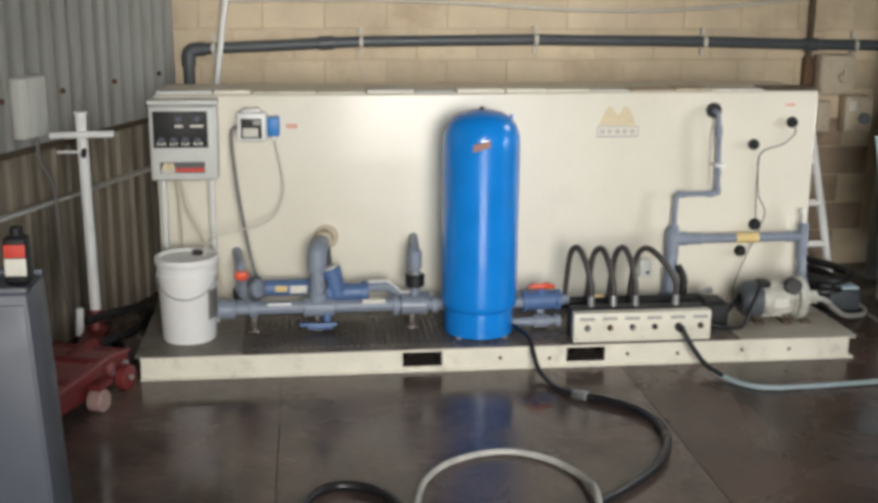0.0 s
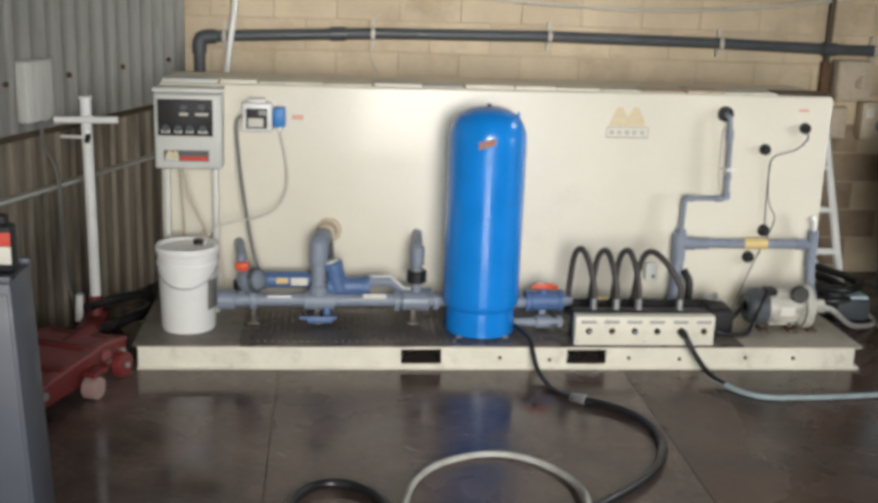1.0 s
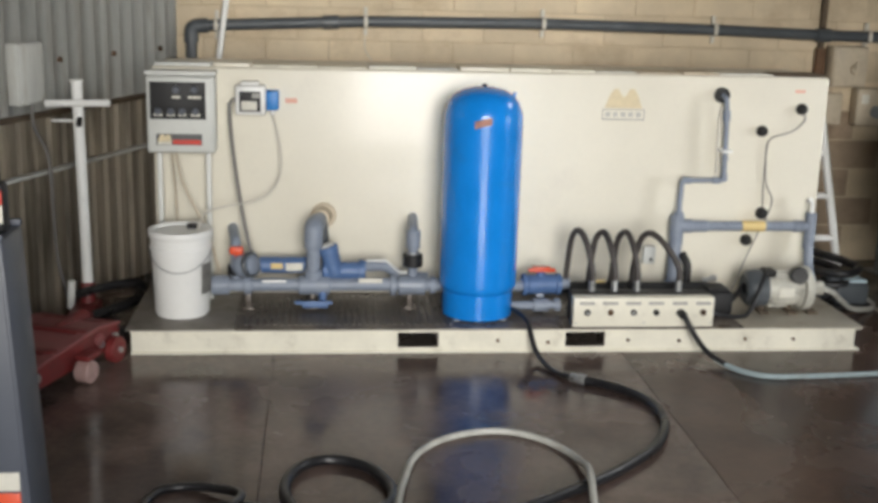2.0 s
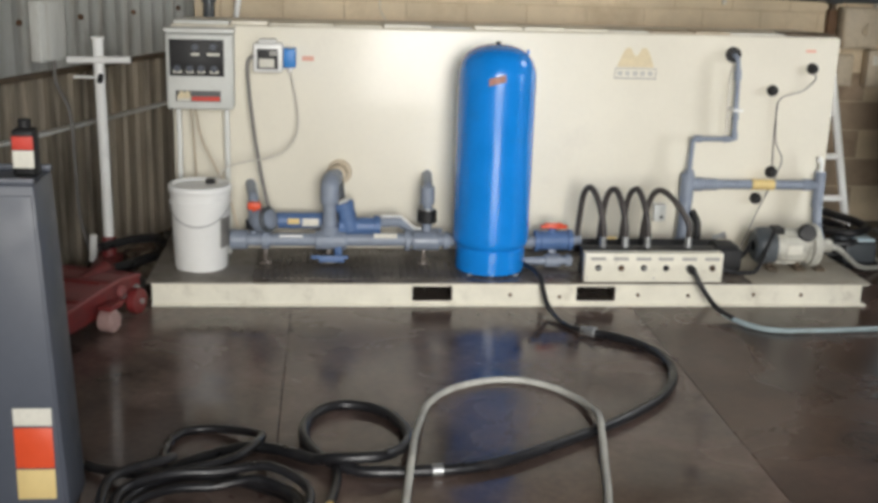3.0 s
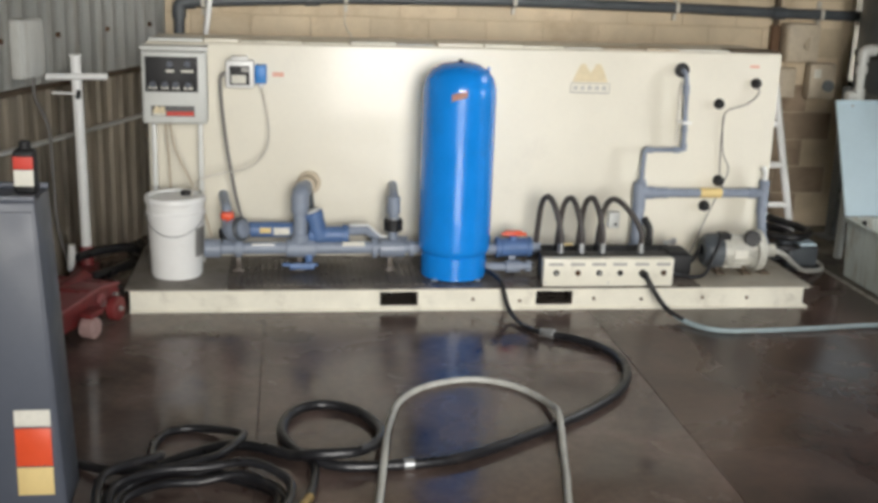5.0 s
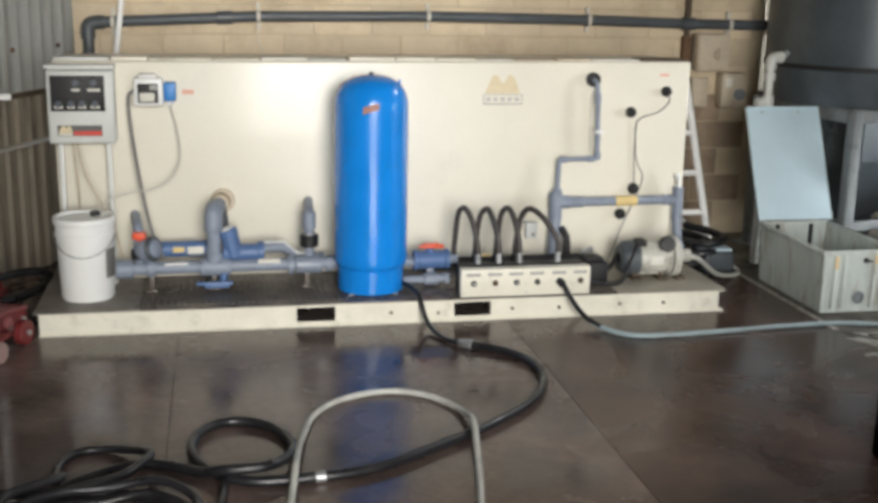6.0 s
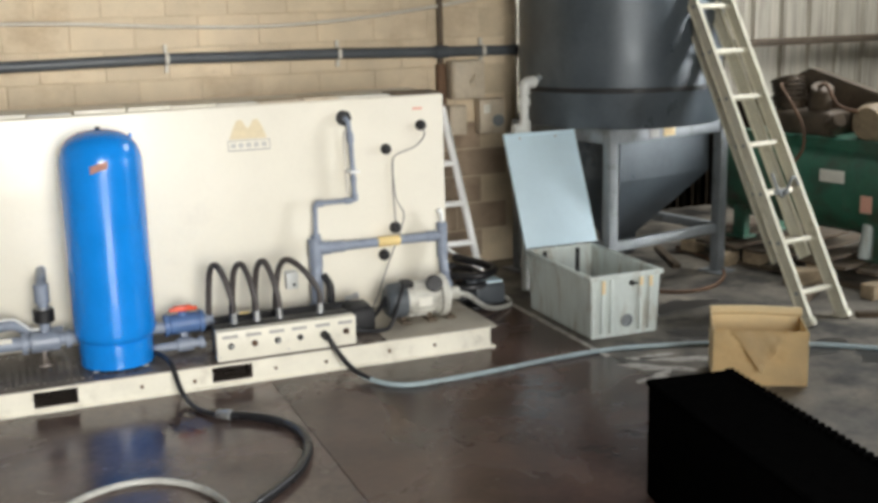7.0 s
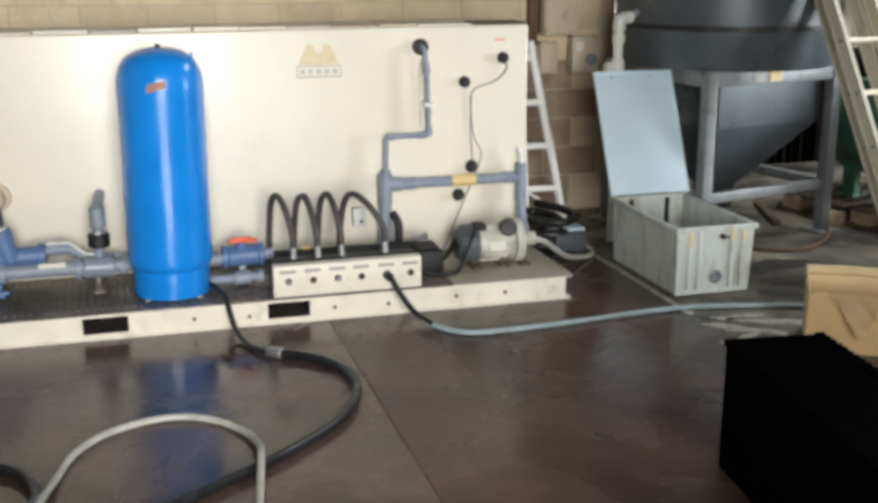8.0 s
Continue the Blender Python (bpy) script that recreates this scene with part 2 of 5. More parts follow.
def lone(name, bm, material, label, category="", group="", kind="", base=(0, 0, 0)):
    bmesh.ops.translate(bm, verts=bm.verts[:], vec=-Vector(base))
    ob = new(name, mesh_of(name, bm, material))
    ob.location = base
    BASE[ob] = Vector(base)
    return tagged(ob, label, category, group, kind)


def block(x0, x1, y0, y1, z0, z1, bevel=0.004, m=None, seg=2):
    bm = bmesh.new()
    bmesh.ops.create_cube(bm, size=1)
    bmesh.ops.transform(bm, matrix=Matrix.Translation(((x0 + x1) / 2, (y0 + y1) / 2, (z0 + z1) / 2)) @ Matrix.Diagonal((x1 - x0, y1 - y0, z1 - z0, 1)), verts=bm.verts[:])
    if bevel:
        bmesh.ops.bevel(bm, geom=bm.edges[:], offset=bevel, segments=seg, profile=0.5, affect="EDGES")
    if m is not None:
        bmesh.ops.transform(bm, matrix=m, verts=bm.verts[:])
    return bm


def merge(*bms):
    out = bmesh.new()
    for b in bms:
        me = bpy.data.meshes.new("tmp")
        b.to_mesh(me)
        b.free()
        out.from_mesh(me)
        bpy.data.meshes.remove(me)
    return out


def lathe(profile, seg=40, m=None):
    """Turns a profile of (radius, height) round the z axis."""
    bm = bmesh.new()
    rings = []
    for r, z in profile:
        if r < 1e-6:
            rings.append([bm.verts.new((0, 0, z))])
        else:
            rings.append([bm.verts.new((r * math.cos(a), r * math.sin(a), z)) for a in [2 * math.pi * k / seg for k in range(seg)]])
    for a, b in zip(rings, rings[1:]):
        for k in range(seg):
            q = (k + 1) % seg
            if len(a) == 1 and len(b) > 1:
                bm.faces.new((a[0], b[k], b[q]))
            elif len(b) == 1 and len(a) > 1:
                bm.faces.new((a[k], a[q], b[0]))
            elif len(a) > 1:
                bm.faces.new((a[k], a[q], b[q], b[k]))
    if m is not None:
        bmesh.ops.transform(bm, matrix=m, verts=bm.verts[:])
    return bm


def along(a, b):
    """The pose whose z axis runs from a to b."""
    a, b = Vector(a), Vector(b)
    return Matrix.Translation(a) @ (b - a).to_track_quat("Z", "Y").to_matrix().to_4x4()


def rod(a, b, r, seg=20, r2=None, lip=0.0):
    h = (Vector(b) - Vector(a)).length
    r2 = r if r2 is None else r2
    c = min(r, r2, h) * 0.12
    return lathe([(0, 0), (r - c, 0), (r, c), (r2, h - c), (r2 - c, h), (0, h)], seg, along(a, b))


def smooth_line(points, steps=8, closed=False):
    """A Catmull-Rom line through the points."""
    p = [Vector(q) for q in points]
    p = [p[-1]] + p + p[:2] if closed else [2 * p[0] - p[1]] + p + [2 * p[-1] - p[-2]]
    out = []
    for k in range(1, len(p) - 2):
        for s in range(steps):
            t = s / steps
            out.append(0.5 * (2 * p[k] + (p[k + 1] - p[k - 1]) * t + (2 * p[k - 1] - 5 * p[k] + 4 * p[k + 1] - p[k + 2]) * t * t
                              + (3 * p[k] - p[k - 1] - 3 * p[k + 1] + p[k + 2]) * t ** 3))
    if not closed:
        out.append(p[-2])
    return out


def tube(points, r, seg=12, steps=8, raw=False):
    """A round tube swept along a smooth line."""
    line = [Vector(q) for q in points] if raw else smooth_line(points, steps)
    bm = bmesh.new()
    side = None
    rings = []
    for k, q in enumerate(line):
        d = (line[min(k + 1, len(line) - 1)] - line[max(k - 1, 0)]).normalized()
        if side is None:
            side = d.orthogonal().normalized()
        side = (side - d * side.dot(d)).normalized()
        up = d.cross(side)
        rings.append([bm.verts.new(q + r * (math.cos(a) * side + math.sin(a) * up)) for a in [2 * math.pi * j / seg for j in range(seg)]])
    for a, b in zip(rings, rings[1:]):
        for k in range(seg):
            bm.faces.new((a[k], a[(k + 1) % seg], b[(k + 1) % seg], b[k]))
    bm.faces.new(rings[0][::-1])
    bm.faces.new(rings[-1])
    return bm


def prism(outline, depth, m):
    """An outline in the local xy plane, extruded along local z."""
    bm = bmesh.new()
    a = [bm.verts.new((x, y, 0)) for x, y in outline]
    b = [bm.verts.new((x, y, depth)) for x, y in outline]
    n = len(outline)
    bm.faces.new(a[::-1])
    bm.faces.new(b)
    for k in range(n):
        bm.faces.new((a[k], a[(k + 1) % n], b[(k + 1) % n], b[k]))
    bmesh.ops.transform(bm, matrix=m, verts=bm.verts[:])
    return bm


FRONT = Matrix(((1, 0, 0, 0), (0, 0, 1, 0), (0, 1, 0, 0), (0, 0, 0, 1)))   # local x, y, z -> world x, z, y


def bend(path, r):
    """Straight pipe with rounded corners."""
    p = [Vector(q) for q in path]
    out = [p[0]]
    for a, b, c in zip(p, p[1:], p[2:]):
        u, v = (a - b).normalized(), (c - b).normalized()
        k = min(1.3 * r, (a - b).length / 2, (c - b).length / 2)
        for s in range(7):
            t = s / 6
            out.append((b + u * k) * (1 - t) ** 2 + b * 2 * t * (1 - t) + (b + v * k) * t * t)
    return out + [p[-1]]


def pipe(path, r, seg=20):
    return tube(bend(path, r), r, seg, raw=True)


# ---- structure ----
Y_WALL = 1.86
floor_base = lone("floor", block(-12, 14, -14, 8, -0.2, -0.006, 0), M_GROUT, "wet dark concrete floor with slab joints", "floor", kind="structure")
# ceiling is out of view; added to close the room to light
ceiling = lone("ceiling", merge(block(-6, 4.95, -9, 5, 5.0, 5.2, 0), block(7.45, 12, -9, 5, 5.0, 5.2, 0), block(4.95, 7.45, -9, -0.15, 5.0, 5.2, 0), block(4.95, 7.45, 1.95, 5, 5.0, 5.2, 0)), M_CEIL, "dull board ceiling of the workshop", "ceiling", kind="structure")
# unseen panel and frame, added above the right-bay fill lamp
skylight = thing("skylight", (6.2, 0.9, 5.0), "unseen frosted white panel added over the fill lamp", "skylight", kind="structure")
part("panel", block(4.96, 7.44, -0.14, 1.94, 5.06, 5.07, 0), M_WHITE, skylight)
for a in ((4.95, 7.45, -0.19, -0.15), (4.95, 7.45, 1.95, 1.99), (4.91, 4.95, -0.19, 1.99), (7.45, 7.49, -0.19, 1.99)):
    part("frame_bar", block(*a, 4.96, 4.998, 0.004), M_FRAME, skylight)
wall_block = lone("wall_back", block(-3.2, 2.84, Y_WALL + 0.012, Y_WALL + 0.2, 0, 5, 0), M_MORTAR, "cream painted concrete block wall with brown stains, darker low down", "wall", kind="structure")
wall_right_back = lone("wall_back_right", block(2.0, 11, 3.2, 3.3, 0, 5, 0), M_PLASTER, "plain wall behind the tan ribbed metal sheets", "wall", kind="structure")
# right, left and front walls, unseen, added to shut out stray light
wall_right = lone("wall_right", merge(block(10.9, 11.1, -9, -5.0, 0, 5, 0), block(10.9, 11.1, -2.0, 3.3, 0, 5, 0), block(10.9, 11.1, -5.0, -2.0, 3.4, 5, 0)), M_PLASTER, "plain dull side wall with an open doorway", "wall", kind="structure")
wall_left_near = lone("wall_left", block(-3.75, -3.55, -9, -2.6, 0, 5, 0), M_PLASTER, "plain dull side wall", "wall", kind="structure")
front = merge(block(-6, -2.6, -8.75, -8.55, 0, 5, 0), block(3.8, 11, -8.75, -8.55, 0, 5, 0), block(-2.6, 3.8, -8.75, -8.55, 3.9, 5, 0))
wall_front = lone("wall_front", front, M_PLASTER, "plain wall with a wide open doorway", "wall", kind="structure")

# ---- the skid with its deck ----
Z = 0.13
M_GRATE = mat("worn_grating", (0.15, 0.13, 0.112), 0.45, 0.4, var=0.35, scale=7, dirt=(0.05, 0.042, 0.036), dirt_amount=0.45, dirt_scale=6)
skid = thing("skid", (0, 0.6, 0), "cream painted steel skid with fork pockets and grimy deck", "skid")


def beam(y, s):
    """A channel along the skid's edge: two flanges and a web, cut for the fork pockets."""
    part("flange", block(-1.8, 1.8, min(y, y + s * 0.07), max(y, y + s * 0.07), 0, 0.012, 0.002), M_SKID, skid)
    part("flange", block(-1.8, 1.8, min(y, y + s * 0.07), max(y, y + s * 0.07), Z - 0.018, Z - 0.006, 0.002), M_SKID, skid)
    w0, w1 = sorted((y + s * 0.012, y + s * 0.022))
    for web in (block(-1.797, -0.538, w0, w1, 0.012, Z - 0.018, 0), block(-0.34, 0.286, w0, w1, 0.012, Z - 0.018, 0),
                block(0.484, 1.772, w0, w1, 0.012, Z - 0.018, 0), block(-0.538, -0.34, w0, w1, 0.012, 0.026, 0),
                block(0.286, 0.484, w0, w1, 0.012, 0.026, 0), block(-0.538, -0.34, w0, w1, 0.102, Z - 0.018, 0), block(0.286, 0.484, w0, w1, 0.102, Z - 0.018, 0)):
        part("web", web, M_SKID, skid)


beam(0.0, 1)
beam(1.2, -1)
for x0, x1 in ((-0.536, -0.342), (0.288, 0.482)):
    t = 0.006
    part("fork_pocket", merge(block(x0 - t, x0, 0.024, 1.176, 0.022, 0.106, 0), block(x1, x1 + t, 0.024, 1.176, 0.022, 0.106, 0),
                              block(x0, x1, 0.024, 1.176, 0.1, 0.106, 0), block(x0, x1, 0.024, 1.176, 0.022, 0.028, 0)), M_DECK, skid, "dark steel fork pocket tube")
for x in (-1.79, -0.95, 0.05, 0.9, 1.73):
    part("cross_member", block(x, x + 0.04, 0.07, 1.13, 0.012, Z - 0.02, 0.002), M_SKID, skid)
part("deck_plate", block(-1.82, -1.32, -0.02, 1.2, Z - 0.006, Z, 0.002), mat("worn_bright_deck", (0.22, 0.2, 0.175), 0.45, 0.3, var=0.3, scale=6, dirt=(0.1, 0.085, 0.07), dirt_amount=0.4, dirt_scale=6), skid, "scuffed bare steel deck plate")
part("deck_plate", block(-1.318, 1.18, -0.02, 1.2, Z - 0.006, Z, 0.002), M_DECK, skid, "grimy dark deck plate")
part("deck_plate", block(1.182, 1.8, -0.02, 1.2, Z - 0.006, Z, 0.002), mat("dirty_cream_deck", (0.33, 0.3, 0.245), 0.5, 0.1, var=0.25, scale=6, dirt=(0.2, 0.17, 0.13), dirt_amount=0.35, dirt_scale=6), skid, "dirty cream deck plate")
for k in range(30):
    part("grating_slat", block(-1.27 + k * 0.034, -1.256 + k * 0.034, 0.04, 0.56, Z, Z + 0.005, 0), M_GRATE, skid)
for x, z in ((0.6, 0.06), (0.86, 0.055), (1.2, 0.062), (-0.05, 0.06), (0.2, 0.05), (1.45, 0.06)):
    part("bolt_head", rod((x, 0.013, z), (x, 0.003, z), 0.009, 8), M_RUST, skid)

# ---- the cream water tank ----
tank = thing("water_tank", (0, 0.95, Z), "long cream enamelled water tank standing on the skid", "water tank")
X0, X1, YF, YB, ZT0, ZT1 = -1.75, 1.77, 0.6, 1.16, 1.304, 1.313
bm = block(X0, X1, YF, YB, Z + 0.002, 1.3085, 0.012, seg=3)
for v in bm.verts:
    if v.co.z > 0.8:
        v.co.z += (ZT1 - ZT0) * (v.co.x / (X1 - X0))
part("body", bm, M_CREAM, tank)
rnd = random.Random(5)
x = X0 + 0.01
while x < X1 - 0.15:
    w = rnd.uniform(0.18, 0.34)
    zt = ZT0 + (ZT1 - ZT0) * (x - X0) / (X1 - X0) + 0.001
    part("lid_strip", block(x, min(x + w, X1 - 0.01), YF + 0.015 + rnd.uniform(0, 0.02), YF + 0.2, zt, zt + rnd.uniform(0.006, 0.018), 0.003),
         M_ENGINE if x > 1.4 else M_TAN if x > 0.1 and rnd.random() < 0.4 else rnd.choice((M_CREAM, M_SKID, M_WHITE, M_PAPER, M_PANEL)), tank)
    x += w + 0.01
part("label_print", block(-1.09, -1.03, YF - 0.002, YF, 1.132, 1.156, 0), M_PALERED, tank, "small faded red label")
part("label_print", block(1.585, 1.64, YF - 0.002, YF, 1.232, 1.246, 0), M_PALERED, tank, "small faded red label")
# printed mark: twin peaks over a bar
P1 = prism([(0.56, 1.135), (0.585, 1.2), (0.605, 1.235), (0.63, 1.235), (0.645, 1.205), (0.66, 1.19), (0.675, 1.205), (0.69, 1.235), (0.715, 1.235), (0.735, 1.2), (0.76, 1.135)], 0.002, Matrix.Translation((0, YF - 0.002, 0)) @ FRONT)
part("printed_mark", P1, M_GOLD, tank, "faded gold twin-peak mark")
for a in ((0.55, 0.775, 1.126, 1.13), (0.55, 0.775, 1.073, 1.079), (0.55, 0.554, 1.079, 1.126), (0.771, 0.775, 1.079, 1.126)):
    part("printed_bar", block(a[0], a[1], YF - 0.0025, YF, a[2], a[3], 0), M_GREYINK, tank)
for k in range(5):
    part("printed_stroke", block(0.565 + k * 0.041, 0.592 + k * 0.041, YF - 0.0025, YF, 1.09, 1.114, 0), M_FAINT, tank)

# ---- control enclosure ----
panel = thing("control_panel", (-1.6, 0.52, Z), "light grey control enclosure on thin legs with black switch plate", "control panel")
part("enclosure", block(-1.765, -1.435, 0.45, 0.592, 0.893, 1.269, 0.012, seg=3), M_PANEL, panel)
part("door", block(-1.755, -1.452, 0.438, 0.452, 0.901, 1.262, 0.006), M_PANEL, panel)
part("rain_hood", block(-1.775, -1.43, 0.47, 0.598, 1.271, 1.293, 0.006), M_PANEL, panel)
plate = part("switch_plate", block(-1.745, -1.478, 0.433, 0.439, 1.062, 1.243, 0.002), M_BLACK, panel, "black switch plate")
for x, z in ((-1.618, 1.205), (-1.53, 1.207), (-1.706, 1.1), (-1.645, 1.1), (-1.59, 1.1), (-1.527, 1.1)):
    sw = part("rotary_switch", merge(rod((x, 0.434, z), (x, 0.418, z), 0.017, 18), block(x - 0.004, x + 0.004, 0.408, 0.42, z - 0.014, z + 0.014, 0.001)), M_GREYBLUE, plate)
for x, z, w in ((-1.618, 1.170, 0.04), (-1.53, 1.170, 0.062), (-1.706, 1.083, 0.042), (-1.645, 1.083, 0.036), (-1.59, 1.083, 0.036), (-1.527, 1.083, 0.044)):
    part("legend_bar", block(x - w / 2, x + w / 2, 0.431, 0.434, z - 0.006, z + 0.006, 0), M_PAPER, plate)
tag = part("name_plate", block(-1.718, -1.498, 0.433, 0.439, 0.935, 0.990, 0.001), M_INK, panel, "dark maker's plate with red stripe")
part("red_stripe", block(-1.64, -1.502, 0.431, 0.434, 0.939, 0.961, 0), M_REDINK, tag)
part("yellow_mark", prism([(-1.712, 0.952), (-1.7, 0.983), (-1.685, 0.989), (-1.675, 0.979), (-1.662, 0.989), (-1.65, 0.983), (-1.643, 0.952)], 0.003, Matrix.Translation((0, 0.431, 0)) @ FRONT), M_GOLD, tag)
part("white_mark", block(-1.712, -1.645, 0.431, 0.434, 0.938, 0.951, 0), M_PAPER, tag)
for x in (-1.715, -1.475):
    part("leg", block(x - 0.012, x + 0.012, 0.5, 0.524, Z, 0.893, 0.002), M_PANEL, panel)
part("conduit", tube([(-1.63, 0.47, 0.893), (-1.6, 0.45, 0.75), (-1.53, 0.44, 0.6), (-1.48, 0.43, 0.5), (-1.42, 0.4, 0.3)], 0.006, 10), M_TAN, panel, "grey conduit drooping from the enclosure")
part("conduit", tube([(-1.655, 0.5, 0.893), (-1.64, 0.52, 0.6), (-1.64, 0.53, Z)], 0.005, 10), M_TAN, panel)

panel.location.x += 0.007

# ---- chemical meter with its cable ----
meter = thing("dosing_meter", (-1.257, 0.6, 1.08), "small white dosing meter with blue side cover on the tank", "meter")
part("case", block(-1.333, -1.183, 0.49, 0.6, 1.08, 1.226, 0.014, seg=3), M_WHITE, meter)
part("cap", block(-1.305, -1.215, 0.5, 0.59, 1.226, 1.244, 0.008), M_WHITE, meter)
win = part("display", block(-1.312, -1.208, 0.484, 0.491, 1.098, 1.198, 0.002), M_BLACK, meter, "black display window")
part("display_label", block(-1.302, -1.226, 0.481, 0.485, 1.106, 1.15, 0.001), M_PAPER, win, "white label strip")
part("display_label", block(-1.25, -1.212, 0.481, 0.485, 1.165, 1.19, 0.001), M_GREYINK, win)
part("side_cover", block(-1.181, -1.12, 0.5, 0.59, 1.105, 1.2, 0.006), M_CYAN, meter, "bright blue side cover")
part("hose_nut", rod((-1.15, 0.545, 1.105), (-1.15, 0.545, 1.08), 0.014, 12), M_WHITE, meter)
part("power_cable", tube([(-1.333, 0.52, 1.16), (-1.36, 0.5, 1.12), (-1.352, 0.5, 0.95), (-1.32, 0.48, 0.7), (-1.27, 0.42, 0.45), (-1.21, 0.36, 0.3)], 0.009, 10), M_CABLE, meter, "grey cable")
part("suction_tube", tube([(-1.15, 0.545, 1.08), (-1.12, 0.53, 0.95), (-1.11, 0.52, 0.8), (-1.16, 0.48, 0.7), (-1.25, 0.42, 0.66), (-1.38, 0.36, 0.645), (-1.47, 0.31, 0.62), (-1.51, 0.27, 0.545)], 0.0045, 10), M_CABLEW, meter, "pale plastic suction tube")

# ---- bucket ----
bk = (-1.585, 0.258, Z)
bucket = thing("bucket", bk, "white plastic bucket with lid standing on the deck", "bucket")
TB = Matrix.Translation(bk) @ Matrix.Diagonal((1, 1, 1.065, 1))
part("body", lathe([(0, 0.003), (0.126, 0.003), (0.131, 0.012), (0.143, 0.3), (0.144, 0.31), (0.15, 0.312), (0.15, 0.326), (0.145, 0.33), (0.1465, 0.385), (0, 0.385)], 48, TB), M_WHITE, bucket)
part("lid", lathe([(0, 0.392), (0.128, 0.392), (0.134, 0.402), (0.15, 0.402), (0.155, 0.396), (0.155, 0.372), (0.151, 0.366), (0.148, 0.366)], 48, TB), M_WHITE, bucket)
part("spout_cap", rod((bk[0] + 0.05, bk[1] + 0.05, Z + 0.417), (bk[0] + 0.05, bk[1] + 0.05, Z + 0.438), 0.026, 18), M_BLACK, bucket, "black spout cap")
part("handle", tube([(bk[0] + 0.15 * math.cos(a), bk[1] + 0.155 * math.sin(a), Z + 0.34 - 0.1 * abs(math.sin(a)) ** 1.2) for a in [math.pi + math.pi * k / 12 for k in range(13)]], 0.0025, 8), M_STEEL, bucket, "thin wire handle")
bm = bmesh.new()
rows_v = []
for z in (0.12, 0.27):
    r = 0.1335 + 0.0095 * z / 0.3 + 0.0025
    rows_v.append([bm.verts.new((bk[0] + r * math.cos(a), bk[1] + r * math.sin(a), Z + z)) for a in [radians(-42 + 5 * k) for k in range(9)]])
for k in range(8):
    bm.faces.new((rows_v[0][k], rows_v[0][k + 1], rows_v[1][k + 1], rows_v[1][k]))
bmesh.ops.solidify(bm, geom=bm.faces[:], thickness=0.001)
part("sticker", bm, M_GREYINK, bucket, "grey printed sticker")

# ---- blue pressure tank ----
ct = (-0.128, 0.235, Z)
pt = thing("pressure_tank", ct, "tall glossy blue steel pressure tank with domed top", "pressure tank")
TT = Matrix.Translation(ct) @ Matrix.Diagonal((1, 1, 1.018, 1))
part("shell", lathe([(0, 0.03), (0.168, 0.03), (0.172, 0.13), (0.18, 0.14), (0.187, 0.147), (0.191, 0.16), (0.1925, 0.175), (0.1925, 0.2), (0.1925, 0.35), (0.1925, 0.55), (0.1925, 0.75), (0.1925, 0.93), (0.192, 0.955), (0.191, 0.978),
                     (0.188, 1.0), (0.172, 1.045), (0.145, 1.08), (0.1, 1.105), (0.05, 1.117), (0, 1.12)], 72, TT), M_BLUE, pt)
part("skirt", lathe([(0.158, 0.012), (0.174, 0.01), (0.176, 0.018), (0.1755, 0.128), (0.17, 0.132)], 72, TT), M_BLUE, pt)
for a in (225, 315, 45, 135):
    c, s = math.cos(radians(a)), math.sin(radians(a))
    q = Vector((ct[0] + 0.165 * c, ct[1] + 0.165 * s, Z))
    part("foot", merge(block(q.x - 0.014, q.x + 0.014, q.y - 0.014, q.y + 0.014, Z, Z + 0.008, 0.002), rod(q, q + Vector((0, 0, 0.03)), 0.006, 10)), M_FRAME, pt)
part("valve_cap", rod((ct[0], ct[1], Z + 1.138), (ct[0], ct[1], Z + 1.152), 0.012, 16), M_BLACK, pt)
part("lifting_lug", block(ct[0] + 0.14, ct[0] + 0.152, ct[1] - 0.02, ct[1] + 0.01, Z + 1.05, Z + 1.115, 0.003), M_BLUE, pt)
bm = bmesh.new()
rows_v = []
for z in (0.955, 0.99):
    rows_v.append([bm.verts.new((ct[0] + 0.1945 * math.cos(a), ct[1] + 0.1945 * math.sin(a), Z + z + 0.004 * k)) for k, a in enumerate([radians(-110 + 4 * k) for k in range(7)])])
for k in range(6):
    bm.faces.new((rows_v[0][k], rows_v[0][k + 1], rows_v[1][k + 1], rows_v[1][k]))
bmesh.ops.solidify(bm, geom=bm.faces[:], thickness=0.001)
part("sticker", bm, M_PALERED, pt, "small faded red sticker")

# ---- pipework left of the pressure tank ----
pw = thing("pipe_manifold", (-0.9, 0.35, Z), "grey plastic pipe run with valves along the deck", "pipework")
ZP = 0.25


def collar(a, b, r, m=M_PVC, name="coupling", label=""):
    part(name, rod(a, b, r, 24), m, pw, label)


part("main_pipe", pipe([(-1.45, 0.34, ZP), (-0.28, 0.34, ZP + 0.004)], 0.034), M_PVC, pw)
for x0, x1, r in ((-1.45, -1.36, 0.05), (-1.29, -1.25, 0.048), (-1.02, -0.86, 0.049), (-0.56, -0.53, 0.054), (-0.52, -0.38, 0.05), (-0.36, -0.33, 0.045)):
    collar((x0, 0.34, ZP), (x1, 0.34, ZP), r)
for x in (-1.27, -0.95, -0.46):
    part("pipe_support", merge(block(x - 0.03, x + 0.03, 0.3, 0.38, Z, Z + 0.012, 0.003), block(x - 0.014, x + 0.014, 0.325, 0.355, Z + 0.01, ZP - 0.035, 0.003)), M_DECK, pw)
